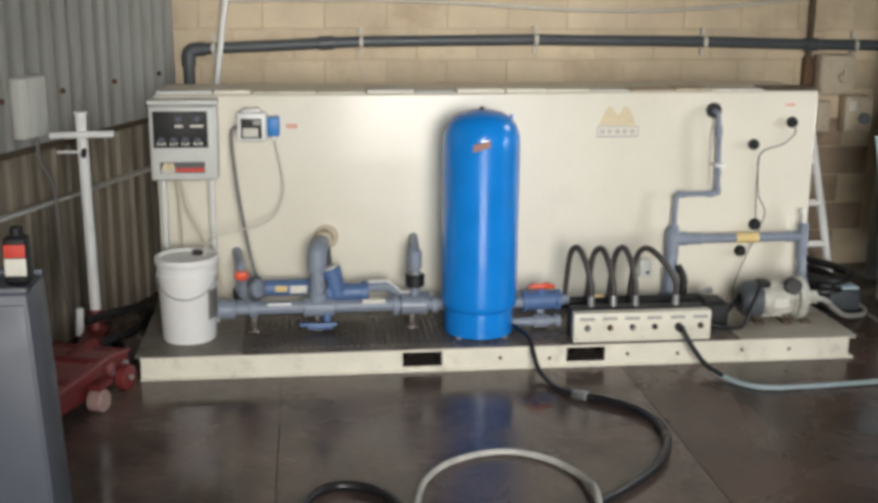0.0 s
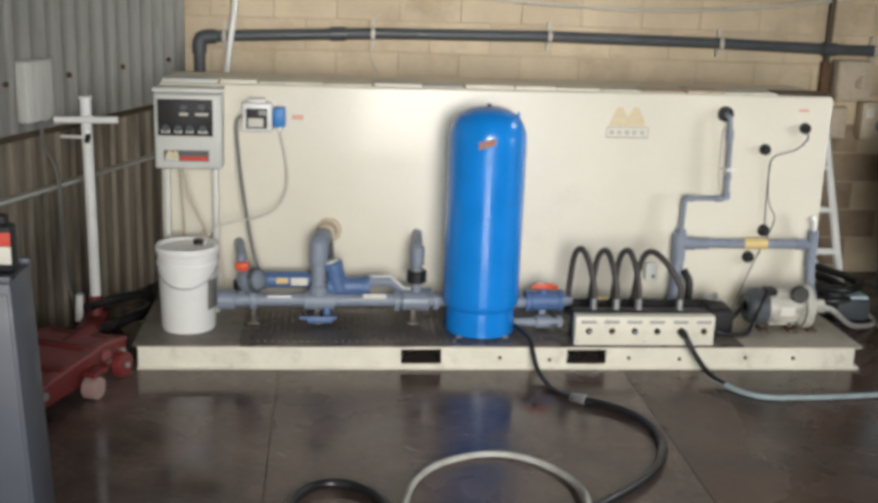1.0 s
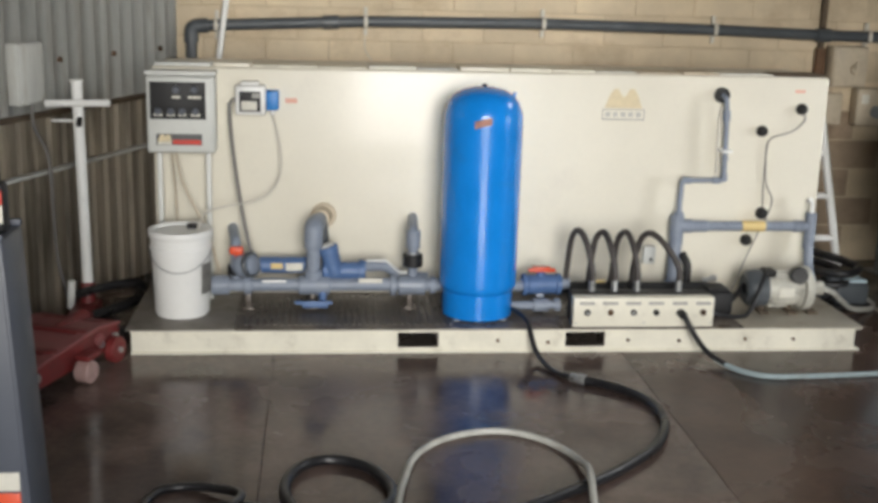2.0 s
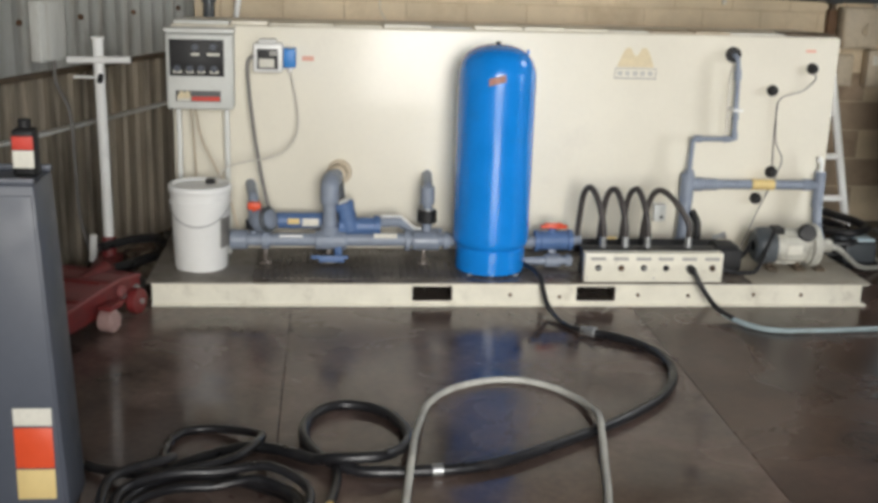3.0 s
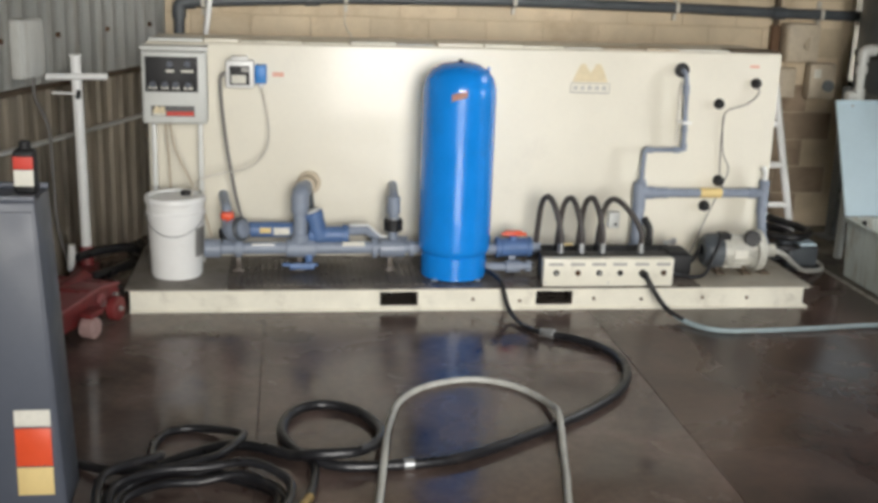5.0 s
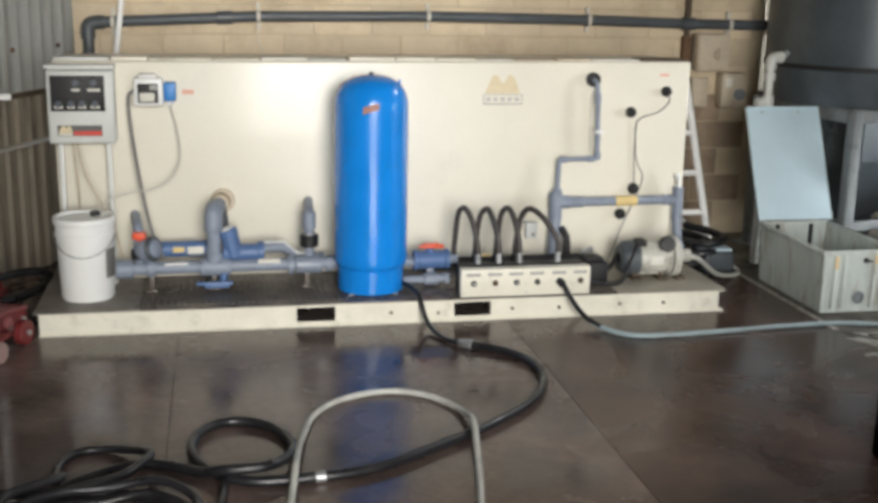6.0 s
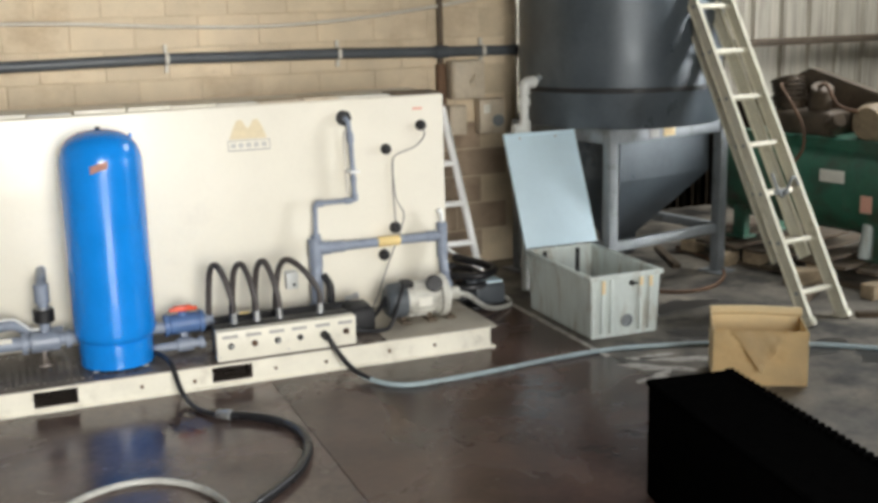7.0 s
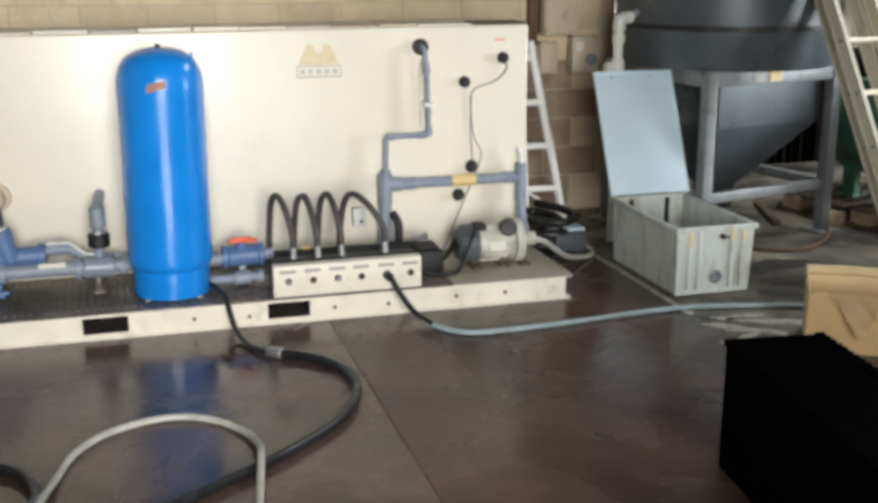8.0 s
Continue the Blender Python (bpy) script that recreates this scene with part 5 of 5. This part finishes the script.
RM = Matrix.Translation(feet[0]) @ Matrix.Rotation(math.atan2((feet[1] - feet[0]).y, (feet[1] - feet[0]).x), 4, "Z")
part("label", block(0.42, 0.52, -0.03, -0.026, 0.955, 1.01, 0.001, RM), M_CARD, hp, "tan sticker on the rail")
part("label", block(0.3, 0.38, -0.03, -0.026, 0.955, 1.005, 0.001, RM), M_GREYINK, hp)

# ---- aluminium extension ladder ----
el = thing("extension_ladder", (3.65, -0.38, 0), "worn aluminium extension ladder leaning on the hopper", "ladder")
FOOT = Vector((3.815, -0.36, 0))
LEAN = Vector((-0.15, 0.89, 1.645)).normalized()
ACR = Vector((-0.29, -0.05, 0))
ACRN = ACR.normalized()
NRM = LEAN.cross(ACRN).normalized()
if NRM.y > 0:
    NRM = -NRM


def ladder_rail(off, back):
    o = FOOT + ACR * off + NRM * back
    m = Matrix((ACRN.to_4d(), NRM.to_4d(), LEAN.to_4d(), (0, 0, 0, 1))).transposed()
    m.translation = o
    for i in range(3):
        m[3][i] = 0
    m[3][3] = 1
    return m


LEN = 3.4
for back, s in ((0.0, 0.02), (-0.085, 0.4)):
    inset = 0.0 if back == 0 else 0.12
    for off in (0.0 + inset, 1.0 - inset):
        m = ladder_rail(off, back)
        rail = part("rail", prism([(-0.014, -0.04), (0.014, -0.04), (0.014, -0.033), (0.004, -0.033), (0.004, 0.033), (0.014, 0.033), (0.014, 0.04), (-0.014, 0.04), (-0.014, 0.033), (-0.004, 0.033), (-0.004, -0.033), (-0.014, -0.033)], LEN - s, m @ Matrix.Translation((0, 0, s))), M_ALU, el)
        if back == 0:
            part("foot_shoe", block(-0.022, 0.022, -0.05, 0.05, -0.005, 0.04, 0.006, m), M_ALU, rail)
    for k in range(11):
        h = 0.19 + 0.3 * k + (0.03 if back else 0)
        if h < s:
            continue
        a, b = ladder_rail(0.0 + inset, back) @ Vector((0, 0, h)), ladder_rail(1.0 - inset, back) @ Vector((0, 0, h))
        part("rung", rod(a, b, 0.017, 12), M_ALU, el)
        for q, sgn in ((a, -1), (b, 1)):
            part("rung_rivet", rod(q, q + ACRN * 0.008 * sgn, 0.012, 10), M_FRAME, el)
q = ladder_rail(0.5, 0.0) @ Vector((0, 0, 0.83))
part("rung_hook", merge(tube([q + Vector((0.13, -0.03, 0.0)), q + Vector((0.06, -0.06, 0.05)), q + Vector((0.0, -0.05, -0.06)), q + Vector((-0.08, -0.05, 0.08))], 0.008, 8), block(q.x - 0.05, q.x + 0.05, q.y - 0.05, q.y - 0.02, q.z - 0.05, q.z - 0.02, 0.004)), M_FRAME, el)

# ---- air compressor on a pallet ----
PA = Vector((4.62, 0.75, 0))
PM = Matrix.Translation(PA) @ Matrix.Rotation(radians(-75), 4, "Z")
pl = thing("pallet", PA, "rough dirty timber pallet under the compressor", "pallet")
for k in range(3):
    y = (-0.42, 0.0, 0.42)[k]
    for x in (-0.8, -0.25, 0.25, 0.8):
        part("bearer_block", block(x - 0.07, x + 0.07, y - 0.05, y + 0.05, 0.02, 0.11, 0.006, PM), M_WOOD, pl)
    part("bottom_board", block(-0.92, 0.92, y - 0.05, y + 0.05, 0.0, 0.02, 0.003, PM), M_WOODD, pl)
for k in range(9):
    x = -0.85 + k * 0.212
    part("deck_board", block(x - 0.07, x + 0.07, -0.5, 0.5, 0.11, 0.132, 0.003, PM), M_WOODD, pl)
ac = thing("air_compressor", (PA.x, PA.y, 0.132), "green air compressor receiver with oily motor on top", "compressor")
RX = PM @ Matrix.Translation((-0.7, 0, 0.56)) @ Matrix.Rotation(radians(90), 4, "Y")
part("receiver", lathe([(0, -0.14), (0.1, -0.13), (0.2, -0.095), (0.28, -0.03), (0.305, 0.05), (0.305, 0.3), (0.305, 0.7), (0.305, 1.1), (0.305, 1.35), (0.28, 1.43), (0.2, 1.495), (0.1, 1.53), (0, 1.54)], 48, RX), M_GREEN, ac)
for zs in (0.0, 0.6):
    part("weld_seam", lathe([(0.3055, 0.4), (0.309, 0.405), (0.309, 0.415), (0.3055, 0.42)], 48, RX @ Matrix.Translation((0, 0, zs))), M_GREEN, ac)
for x in (-0.55, 0.55):
    for y in (-0.2, 0.2):
        part("foot", merge(block(x - 0.05, x + 0.05, y - 0.03, y + 0.03, 0.132, 0.4, 0.006, PM), block(x - 0.08, x + 0.08, y - 0.07, y + 0.07, 0.132, 0.145, 0.003, PM)), M_GREEN, ac)
PU = PM @ Matrix.Translation((0, 0, -0.015))
part("mounting_deck", block(-0.62, 0.66, -0.2, 0.2, 0.86, 0.885, 0.005, PM), M_GREEN, ac)
part("deck_leg", block(-0.6, 0.64, -0.18, 0.18, 0.8, 0.862, 0.005, PM), M_GREEN, ac)
part("motor", merge(lathe([(0, 0), (0.09, 0), (0.12, 0.03), (0.125, 0.3), (0.1, 0.34), (0, 0.34)], 28, PU @ Matrix.Translation((0.36, 0.18, 1.005)) @ Matrix.Rotation(radians(90), 4, "X")), block(0.28, 0.44, -0.1, 0.14, 0.885, 0.93, 0.006, PU)), mat("tan_motor_paint", (0.29, 0.215, 0.13), 0.6, 0.1, var=0.35, scale=12, dirt=(0.12, 0.08, 0.05), dirt_amount=0.4, dirt_scale=8), ac, "tan oily electric motor")
part("crankcase", merge(block(-0.42, 0.08, -0.13, 0.13, 0.87, 1.04, 0.04, PM, 3), rod(PM @ Vector((-0.3, 0, 1.02)), PM @ Vector((-0.38, 0.03, 1.24)), 0.08, 20), rod(PM @ Vector((-0.1, 0, 1.02)), PM @ Vector((-0.04, -0.06, 1.2)), 0.075, 20), rod(PM @ Vector((0.06, -0.1, 0.95)), PM @ Vector((0.16, -0.14, 1.0)), 0.05, 14)), M_ENGINE, ac, "oily cast compressor block")
for k in range(6):
    part("cylinder_fin", lathe([(0.08, 0), (0.115, 0.002), (0.115, 0.008), (0.08, 0.01)], 20, along(PM @ Vector((-0.318 - 0.011 * k, 0.004 * k, 1.07 + 0.03 * k)), PM @ Vector((-0.5, 0.08, 1.6)))), M_ENGINE, ac)
part("belt_guard", prism([(-0.45, 0.88), (0.66, 0.88), (0.72, 1.0), (0.3, 1.13), (-0.3, 1.3), (-0.46, 1.23)], 0.08, PM @ Matrix(((1, 0, 0, 0), (0, 0, 1, 0.17), (0, 1, 0, 0), (0, 0, 0, 1)))), M_ENGINE, ac, "dark belt guard")
part("air_line", tube([PM @ Vector(q) for q in ((-0.36, -0.05, 1.2), (-0.26, -0.2, 1.2), (-0.1, -0.28, 1.08), (0.0, -0.31, 0.95), (0.02, -0.33, 0.82), (-0.06, -0.33, 0.7))], 0.011, 10), M_RUST, ac)
part("air_line", tube([PM @ Vector(q) for q in ((-0.05, -0.08, 1.2), (0.06, -0.16, 1.22), (0.16, -0.18, 1.1), (0.3, -0.16, 1.06))], 0.012, 10), M_RUST, ac)
part("plate", block(0.15, 0.33, -0.325, -0.318, 0.62, 0.7, 0.002, PM @ Matrix.Rotation(radians(0), 4, "X")), M_PAPER, ac, "pale maker's plate")
part("plate", block(0.45, 0.53, -0.32, -0.312, 0.45, 0.56, 0.002, PM), M_PALERED, ac, "faded warning sticker")
part("drain_leg", rod(PM @ Vector((0.45, -0.24, 0.14)), PM @ Vector((0.45, -0.2, 0.36)), 0.04, 16), M_TROUGH, ac)
for i, (x, y, sx, sz, an) in enumerate(((3.98, 1.0, 0.1, 0.09, 20), (4.12, 0.35, 0.12, 0.1, -15), (4.3, -0.1, 0.1, 0.09, 10))):
    wb = thing("timber_offcut", (x, y, 0), "short rough timber offcut on the floor", "timber", "timber offcuts")
    part("timber", block(-sx, sx, -0.05, 0.05, 0, sz, 0.005, Matrix.Translation((x, y, 0)) @ Matrix.Rotation(radians(an), 4, "Z")), M_WOOD, wb)

bh_ = thing("brown_hose", (3.5, 0.6, 0), "thin brown hose trailing under the hopper", "hose")
part("hose", tube([(3.0, 1.3, 0.15), (3.05, 0.9, 0.02), (3.2, 0.55, 0.012), (3.5, 0.5, 0.012), (3.8, 0.75, 0.012), (3.95, 1.1, 0.012), (4.0, 1.6, 0.012)], 0.012, 10), M_RUST, bh_)
for i, (x, y, an, ln) in enumerate(((3.75, 1.35, 70, 0.3), (3.98, 0.1, 35, 0.22), (4.05, -0.45, -20, 0.18))):
    wb = thing("timber_offcut", (x, y, 0), "thin dark timber batten on the floor", "timber", "timber offcuts")
    part("timber", block(-ln, ln, -0.025, 0.025, 0, 0.03, 0.003, Matrix.Translation((x, y, 0)) @ Matrix.Rotation(radians(an), 4, "Z")), M_WOODD, wb)

# ---- cardboard box ----
KA = Matrix.Translation((2.485, -0.98, 0)) @ Matrix.Rotation(math.atan2(-0.245, 0.4), 4, "Z")
kb = thing("cardboard_box", (2.8, -0.85, 0), "open tan cardboard box with a torn front flap", "cardboard box")
Wd, Dp, Hh, th = 0.435, 0.29, 0.265, 0.006
def sagged(width, height, seed, dent):
    """A cardboard wall with soft dents, a crease and an uneven top edge."""
    q = random.Random(seed)
    ph = [q.uniform(0, 6.28) for k in range(6)]
    bm = bmesh.new()
    nx, nz = 28, 18
    rows = []
    for j in range(nz + 1):
        line = []
        for i in range(nx + 1):
            u, w = i / nx, j / nz
            y = 0.004 * math.sin(5 * u + ph[0]) * w + 0.003 * math.sin(11 * u + 6 * w + ph[1]) + 0.002 * math.sin(23 * w + 9 * u + ph[2])
            crease = u - (0.2 + 0.27 * (1 - w) * 1.6)
            if dent and w > 0.35:
                y += -0.035 * (w - 0.35) * math.exp(-max(0.0, crease) * 6) * (1 if crease > 0 else math.exp(crease * 45))
                y += 0.03 * math.exp(-((crease + 0.035) / 0.03) ** 2) * (w - 0.35)
            edge = 1 + 0.012 * math.sin(9 * u + ph[3]) * w + 0.008 * math.sin(31 * u + ph[4]) * w
            line.append(bm.verts.new((u * width, y, w * height * edge)))
        rows.append(line)
    for a, b in zip(rows, rows[1:]):
        for i in range(nx):
            bm.faces.new((a[i], a[i + 1], b[i + 1], b[i]))
    bmesh.ops.solidify(bm, geom=bm.faces[:], thickness=0.005)
    return bm


bm = sagged(Wd, Hh, 5, True)
bmesh.ops.transform(bm, matrix=KA, verts=bm.verts[:])
part("front_wall", bm, M_CARD, kb, "dented front with a torn crease")
part("back_wall", block(0, Wd, Dp - th, Dp, 0.0, Hh + 0.03, 0.002, KA), M_CARD, kb)
part("side_wall", block(0, th, th, Dp - th, 0.0, Hh, 0.002, KA), M_CARD, kb)
part("side_wall", block(Wd - th, Wd, th, Dp - th, 0.0, Hh, 0.002, KA), M_CARD, kb)
part("bottom", block(th, Wd - th, th, Dp - th, 0.0, th, 0.001, KA), M_CARD, kb)
bm = bmesh.new()
nu, nv = 10, 8
grid = []
for j in range(nv + 1):
    w = j / nv
    line = []
    for i in range(nu + 1):
        u = i / nu
        x = 0.1 + 0.25 * u + (0.12 - 0.16 * u) * w ** 1.2
        y = -0.012 - 0.055 * w * (1 - u) ** 1.5 - 0.016 * math.sin(7 * u + 3 * w) * w - 0.006 * math.sin(17 * u - 5 * w)
        line.append(bm.verts.new(KA @ Vector((x, y, Hh + 0.004 - 0.19 * w * (1 - 0.72 * u)))))
    grid.append(line)
for a, b in zip(grid, grid[1:]):
    for i in range(nu):
        bm.faces.new((a[i], a[i + 1], b[i + 1], b[i]))
bmesh.ops.solidify(bm, geom=bm.faces[:], thickness=0.005)
part("torn_flap", bm, M_CARD, kb, "torn flap folded over the front")
bm = block(0, Wd, Dp, Dp + 0.05, Hh + 0.02, Hh + 0.032, 0.003, KA)
part("rolled_flap", merge(bm, tube([KA @ Vector(q) for q in ((0.0, Dp - 0.02, Hh + 0.028), (0.2, Dp - 0.025, Hh + 0.034), (Wd, Dp - 0.02, Hh + 0.026))], 0.022, 12)), M_CARD, kb, "rolled back flap")

# ---- black case near the viewer ----
bc = thing("black_case", (1.77, -2.5, 0), "long matt black foam-covered case on the floor", "case")
BM_ = Matrix.Translation((1.535, -1.9, 0)) @ Matrix.Rotation(radians(-7), 4, "Z")
part("body", block(0.0, 0.31, -1.5, 0.0, 0.0, 0.44, 0.015, BM_, 3), M_DEEP, bc)
part("lid", block(-0.006, 0.316, -1.506, 0.006, 0.43, 0.455, 0.01, BM_, 3), M_DEEP, bc)
teeth = merge(*[block(0.297, 0.335, -1.48 + 0.036 * k, -1.462 + 0.036 * k, 0.42, 0.47, 0.004, BM_, 1) for k in range(41)])
part("ribbed_edge", teeth, M_DEEP, bc, "ribbed foam edge")

# ---- wet patches ----
M_WET = mat("standing_water", (0.034, 0.03, 0.026), 0.34, var=0.2, scale=3, bump=0.02, rough_var=0.02)
M_SPILL = mat("dried_pale_spill", (0.42, 0.4, 0.36), 0.5, var=0.3, scale=14, dirt=(0.12, 0.1, 0.085), dirt_amount=0.5, dirt_scale=16)


def patch(name, x, y, rx, ry, turn, seed, material, label):
    """A thin pool with an uneven outline."""
    q = random.Random(seed)
    ph = [q.uniform(0, 6.28) for k in range(4)]
    out = []
    for k in range(40):
        a = 2 * math.pi * k / 40
        r = 1 + 0.25 * math.sin(2 * a + ph[0]) + 0.18 * math.sin(3 * a + ph[1]) + 0.12 * math.sin(5 * a + ph[2]) + 0.08 * math.sin(9 * a + ph[3])
        out.append((rx * r * math.cos(a), ry * r * math.sin(a)))
    t = thing(name, (x, y, 0), label, "puddle", "wet patches")
    part("film", prism(out, 0.0014, Matrix.Translation((x, y, 0.0)) @ Matrix.Rotation(radians(turn), 4, "Z")), material, t)


patch("puddle", 2.62, -0.62, 0.2, 0.05, -25, 1, M_SPILL, "pale dried spill streak beside the trough")
patch("puddle", 2.45, -0.5, 0.13, 0.035, -10, 2, M_SPILL, "pale dried spill streak beside the trough")
patch("puddle", 2.38, -0.66, 0.16, 0.05, -35, 7, M_SPILL, "pale dried spill streak beside the trough")
patch("puddle", 2.3, -0.78, 0.1, 0.04, 20, 8, M_SPILL, "pale dried spill streak beside the trough")
patch("puddle", 3.15, -0.75, 0.3, 0.14, 15, 9, M_WET, "dark wet patch on the dusty floor")
patch("puddle", 3.5, -1.05, 0.16, 0.1, -20, 10, M_WET, "dark wet patch on the dusty floor")
patch("puddle", 3.1, 0.25, 0.22, 0.12, 10, 3, M_WET, "dark wet patch on the dusty floor")
patch("puddle", 2.95, -0.3, 0.2, 0.08, -30, 4, M_WET, "dark wet patch on the dusty floor")

# ---- sign on the far wall ----
sg = thing("wall_sign", (7.36, 2.95, 1.1), "small pale sign with a dark heading on ribbed wall", "sign")
part("board", block(7.22, 7.5, 2.93, 2.945, 1.05, 1.45, 0.003), M_PAPER, sg)
part("heading_bar", block(7.24, 7.48, 2.925, 2.931, 1.3, 1.43, 0), M_RUST, sg)
part("text_bar", block(7.25, 7.46, 2.925, 2.931, 1.18, 1.22, 0), M_GREYINK, sg)

# ---- ribbed metal sheets ----
left_wall = thing("wall_corrugated", (-1.75, 1.86, 0), "weathered corrugated metal wall, grimy below the rail", "wall", kind="structure")
WU, WN = Vector((-0.358, -0.934, 0)), Vector((0.934, -0.358, 0))
WM = Matrix(((WU.x, WN.x, 0, -1.75), (WU.y, WN.y, 0, 1.86), (0, 0, 1, 0), (0, 0, 0, 1)))


def sheet(name, x0, x1, z0, z1, pitch, rib, depth, back, m, material, parent, flat=0.45):
    """A ribbed sheet along local x, with trapezoid ribs proud towards local y."""
    out = []
    x = x0
    while x < x1 - 1e-6:
        out += [(x, 0), (x + flat * pitch, 0), (x + flat * pitch + rib * 0.25, depth), (min(x + pitch - rib * 0.25, x1), depth)]
        x += pitch
    out.append((x1, 0))
    bm = bmesh.new()
    a = [bm.verts.new(m @ Vector((x, y + back, z0))) for x, y in out]
    b = [bm.verts.new(m @ Vector((x, y + back, z1))) for x, y in out]
    for k in range(len(out) - 1):
        bm.faces.new((a[k], a[k + 1], b[k + 1], b[k]))
    bmesh.ops.solidify(bm, geom=bm.faces[:], thickness=0.003)
    return part(name, bm, material, parent)


for k in range(6):
    x0 = -0.06 + k * 0.889
    sheet("metal_sheet", x0, x0 + 0.889, 1.075, 4.98, 0.127, 0.1, 0.016, -0.03, WM, M_SHEET, left_wall)
    sheet("lower_sheet", x0, x0 + 0.889, 0.0, 1.06, 0.127, 0.06, 0.018, -0.05, WM, M_SHEETLOW, left_wall)
part("backing", block(-0.1, 5.3, -0.2, -0.07, 0, 5, 0, WM), M_BLACK, left_wall)
# dark strip put in for the shadow line at the sheet lap
part("lap_strip", block(-0.06, 5.2, -0.02, 0.004, 1.05, 1.078, 0.003, WM), M_ENGINE, left_wall, "dark lap strip standing in for the shadowed gap")
part("rail", block(-0.06, 5.2, -0.025, 0.016, 0.77, 0.788, 0.004, WM), M_SHEET, left_wall, "pale horizontal rail")
for k in range(8):
    part("fixing_bolt", rod(WM @ Vector((0.25 + 0.508 * k, -0.01, 1.32)), WM @ Vector((0.25 + 0.508 * k, 0.008, 1.32)), 0.014, 8), M_RUST, left_wall)

jb = thing("junction_box", WM @ Vector((1.56, 0, 1.12)), "grey steel junction box on the corrugated wall", "junction box")
part("case", block(1.49, 1.69, -0.012, 0.055, 1.13, 1.42, 0.01, WM, 3), M_SHEET, jb)
part("cover", block(1.5, 1.68, 0.055, 0.063, 1.142, 1.408, 0.004, WM), M_SHEET, jb)
part("cable", tube([WM @ Vector(q) for q in ((1.56, 0.03, 1.13), (1.54, 0.02, 1.02), (1.46, 0.035, 0.86), (1.44, 0.035, 0.6), (1.42, 0.03, 0.35), (1.36, 0.03, 0.16), (1.3, 0.03, 0.02))], 0.009, 10), M_CABLE, jb, "grey cable drooping to the floor")

right_wall = thing("wall_ribbed", (6, 3.0, 0), "tan ribbed metal wall with a brown steel girt", "wall", kind="structure")
for k in range(9):
    x0 = 2.86 + 0.9 * k
    part("metal_sheet", block(x0 + 0.002, x0 + 0.898, 3.0, 3.012, 0, 4.98, 0.001, seg=1), M_SHEETR, right_wall)
    for q in range(3):
        x = x0 + 0.12 + 0.3 * q
        part("sheet_rib", prism([(x - 0.03, 3.0), (x - 0.016, 2.968), (x + 0.016, 2.968), (x + 0.03, 3.0)], 4.98, Matrix.Identity(4)), M_SHEETR, right_wall)
# dark sheets added to darken the shaded wall foot behind the hopper
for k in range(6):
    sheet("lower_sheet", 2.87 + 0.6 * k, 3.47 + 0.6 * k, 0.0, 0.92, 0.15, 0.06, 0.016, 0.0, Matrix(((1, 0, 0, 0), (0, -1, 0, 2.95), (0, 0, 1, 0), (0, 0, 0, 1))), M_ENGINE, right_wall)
part("girt", block(2.9, 10.8, 2.86, 2.955, 1.36, 1.42, 0.006), M_ENGINE, right_wall, "brown steel girt")

# ---- floor slabs ----
xs = [-6.23, -4.53, -2.83, -1.13, 0.57, 2.27, 3.97, 5.67, 7.37, 9.07, 10.9]
for x0, x1 in zip(xs, xs[1:]):
    for y0, y1 in ((-9.0, -3.5), (-3.5, 3.3)):
        part("slab", block(x0 + 0.0012, x1 - 0.0012, y0 + 0.0012, y1 - 0.0012, -0.08, 0.0, 0.0015, seg=1), M_DRY if x0 > 2 else M_DAMP if x0 > 0.5 else M_FLOOR, floor_base)

part("joint_sealant", block(2.235, 2.268, -0.4, 0.75, -0.004, 0.003, 0.001), M_SPILL, floor_base, "pale cracked joint sealant")

# ---- concrete blocks ----
bw, bh = 0.38, 0.19
full = mesh_of("block", block(-bw / 2 + 0.004, bw / 2 - 0.004, -0.005, 0.03, -bh / 2 + 0.004, bh / 2 - 0.004, 0.004, seg=1), M_BLOCK)
# darker brown block for the low courses right of the tank
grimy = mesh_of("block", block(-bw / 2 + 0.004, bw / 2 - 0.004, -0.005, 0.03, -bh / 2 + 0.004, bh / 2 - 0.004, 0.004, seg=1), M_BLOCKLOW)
rb = random.Random(3)
for r in range(16):
    z = 0.05 + bh * r + bh / 2
    for k in range(-5, 8):
        x = -0.1 + bw * (k + 0.5) + (bw / 2 if r % 2 else 0)
        if x < -1.95 or x > 2.7 or (z < 0.95 and -1.5 < x < 1.5):
            continue
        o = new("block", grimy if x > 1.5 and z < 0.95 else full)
        o.location = (x, Y_WALL + 0.012 + rb.uniform(-0.001, 0.0015), z)
        o.parent = wall_block
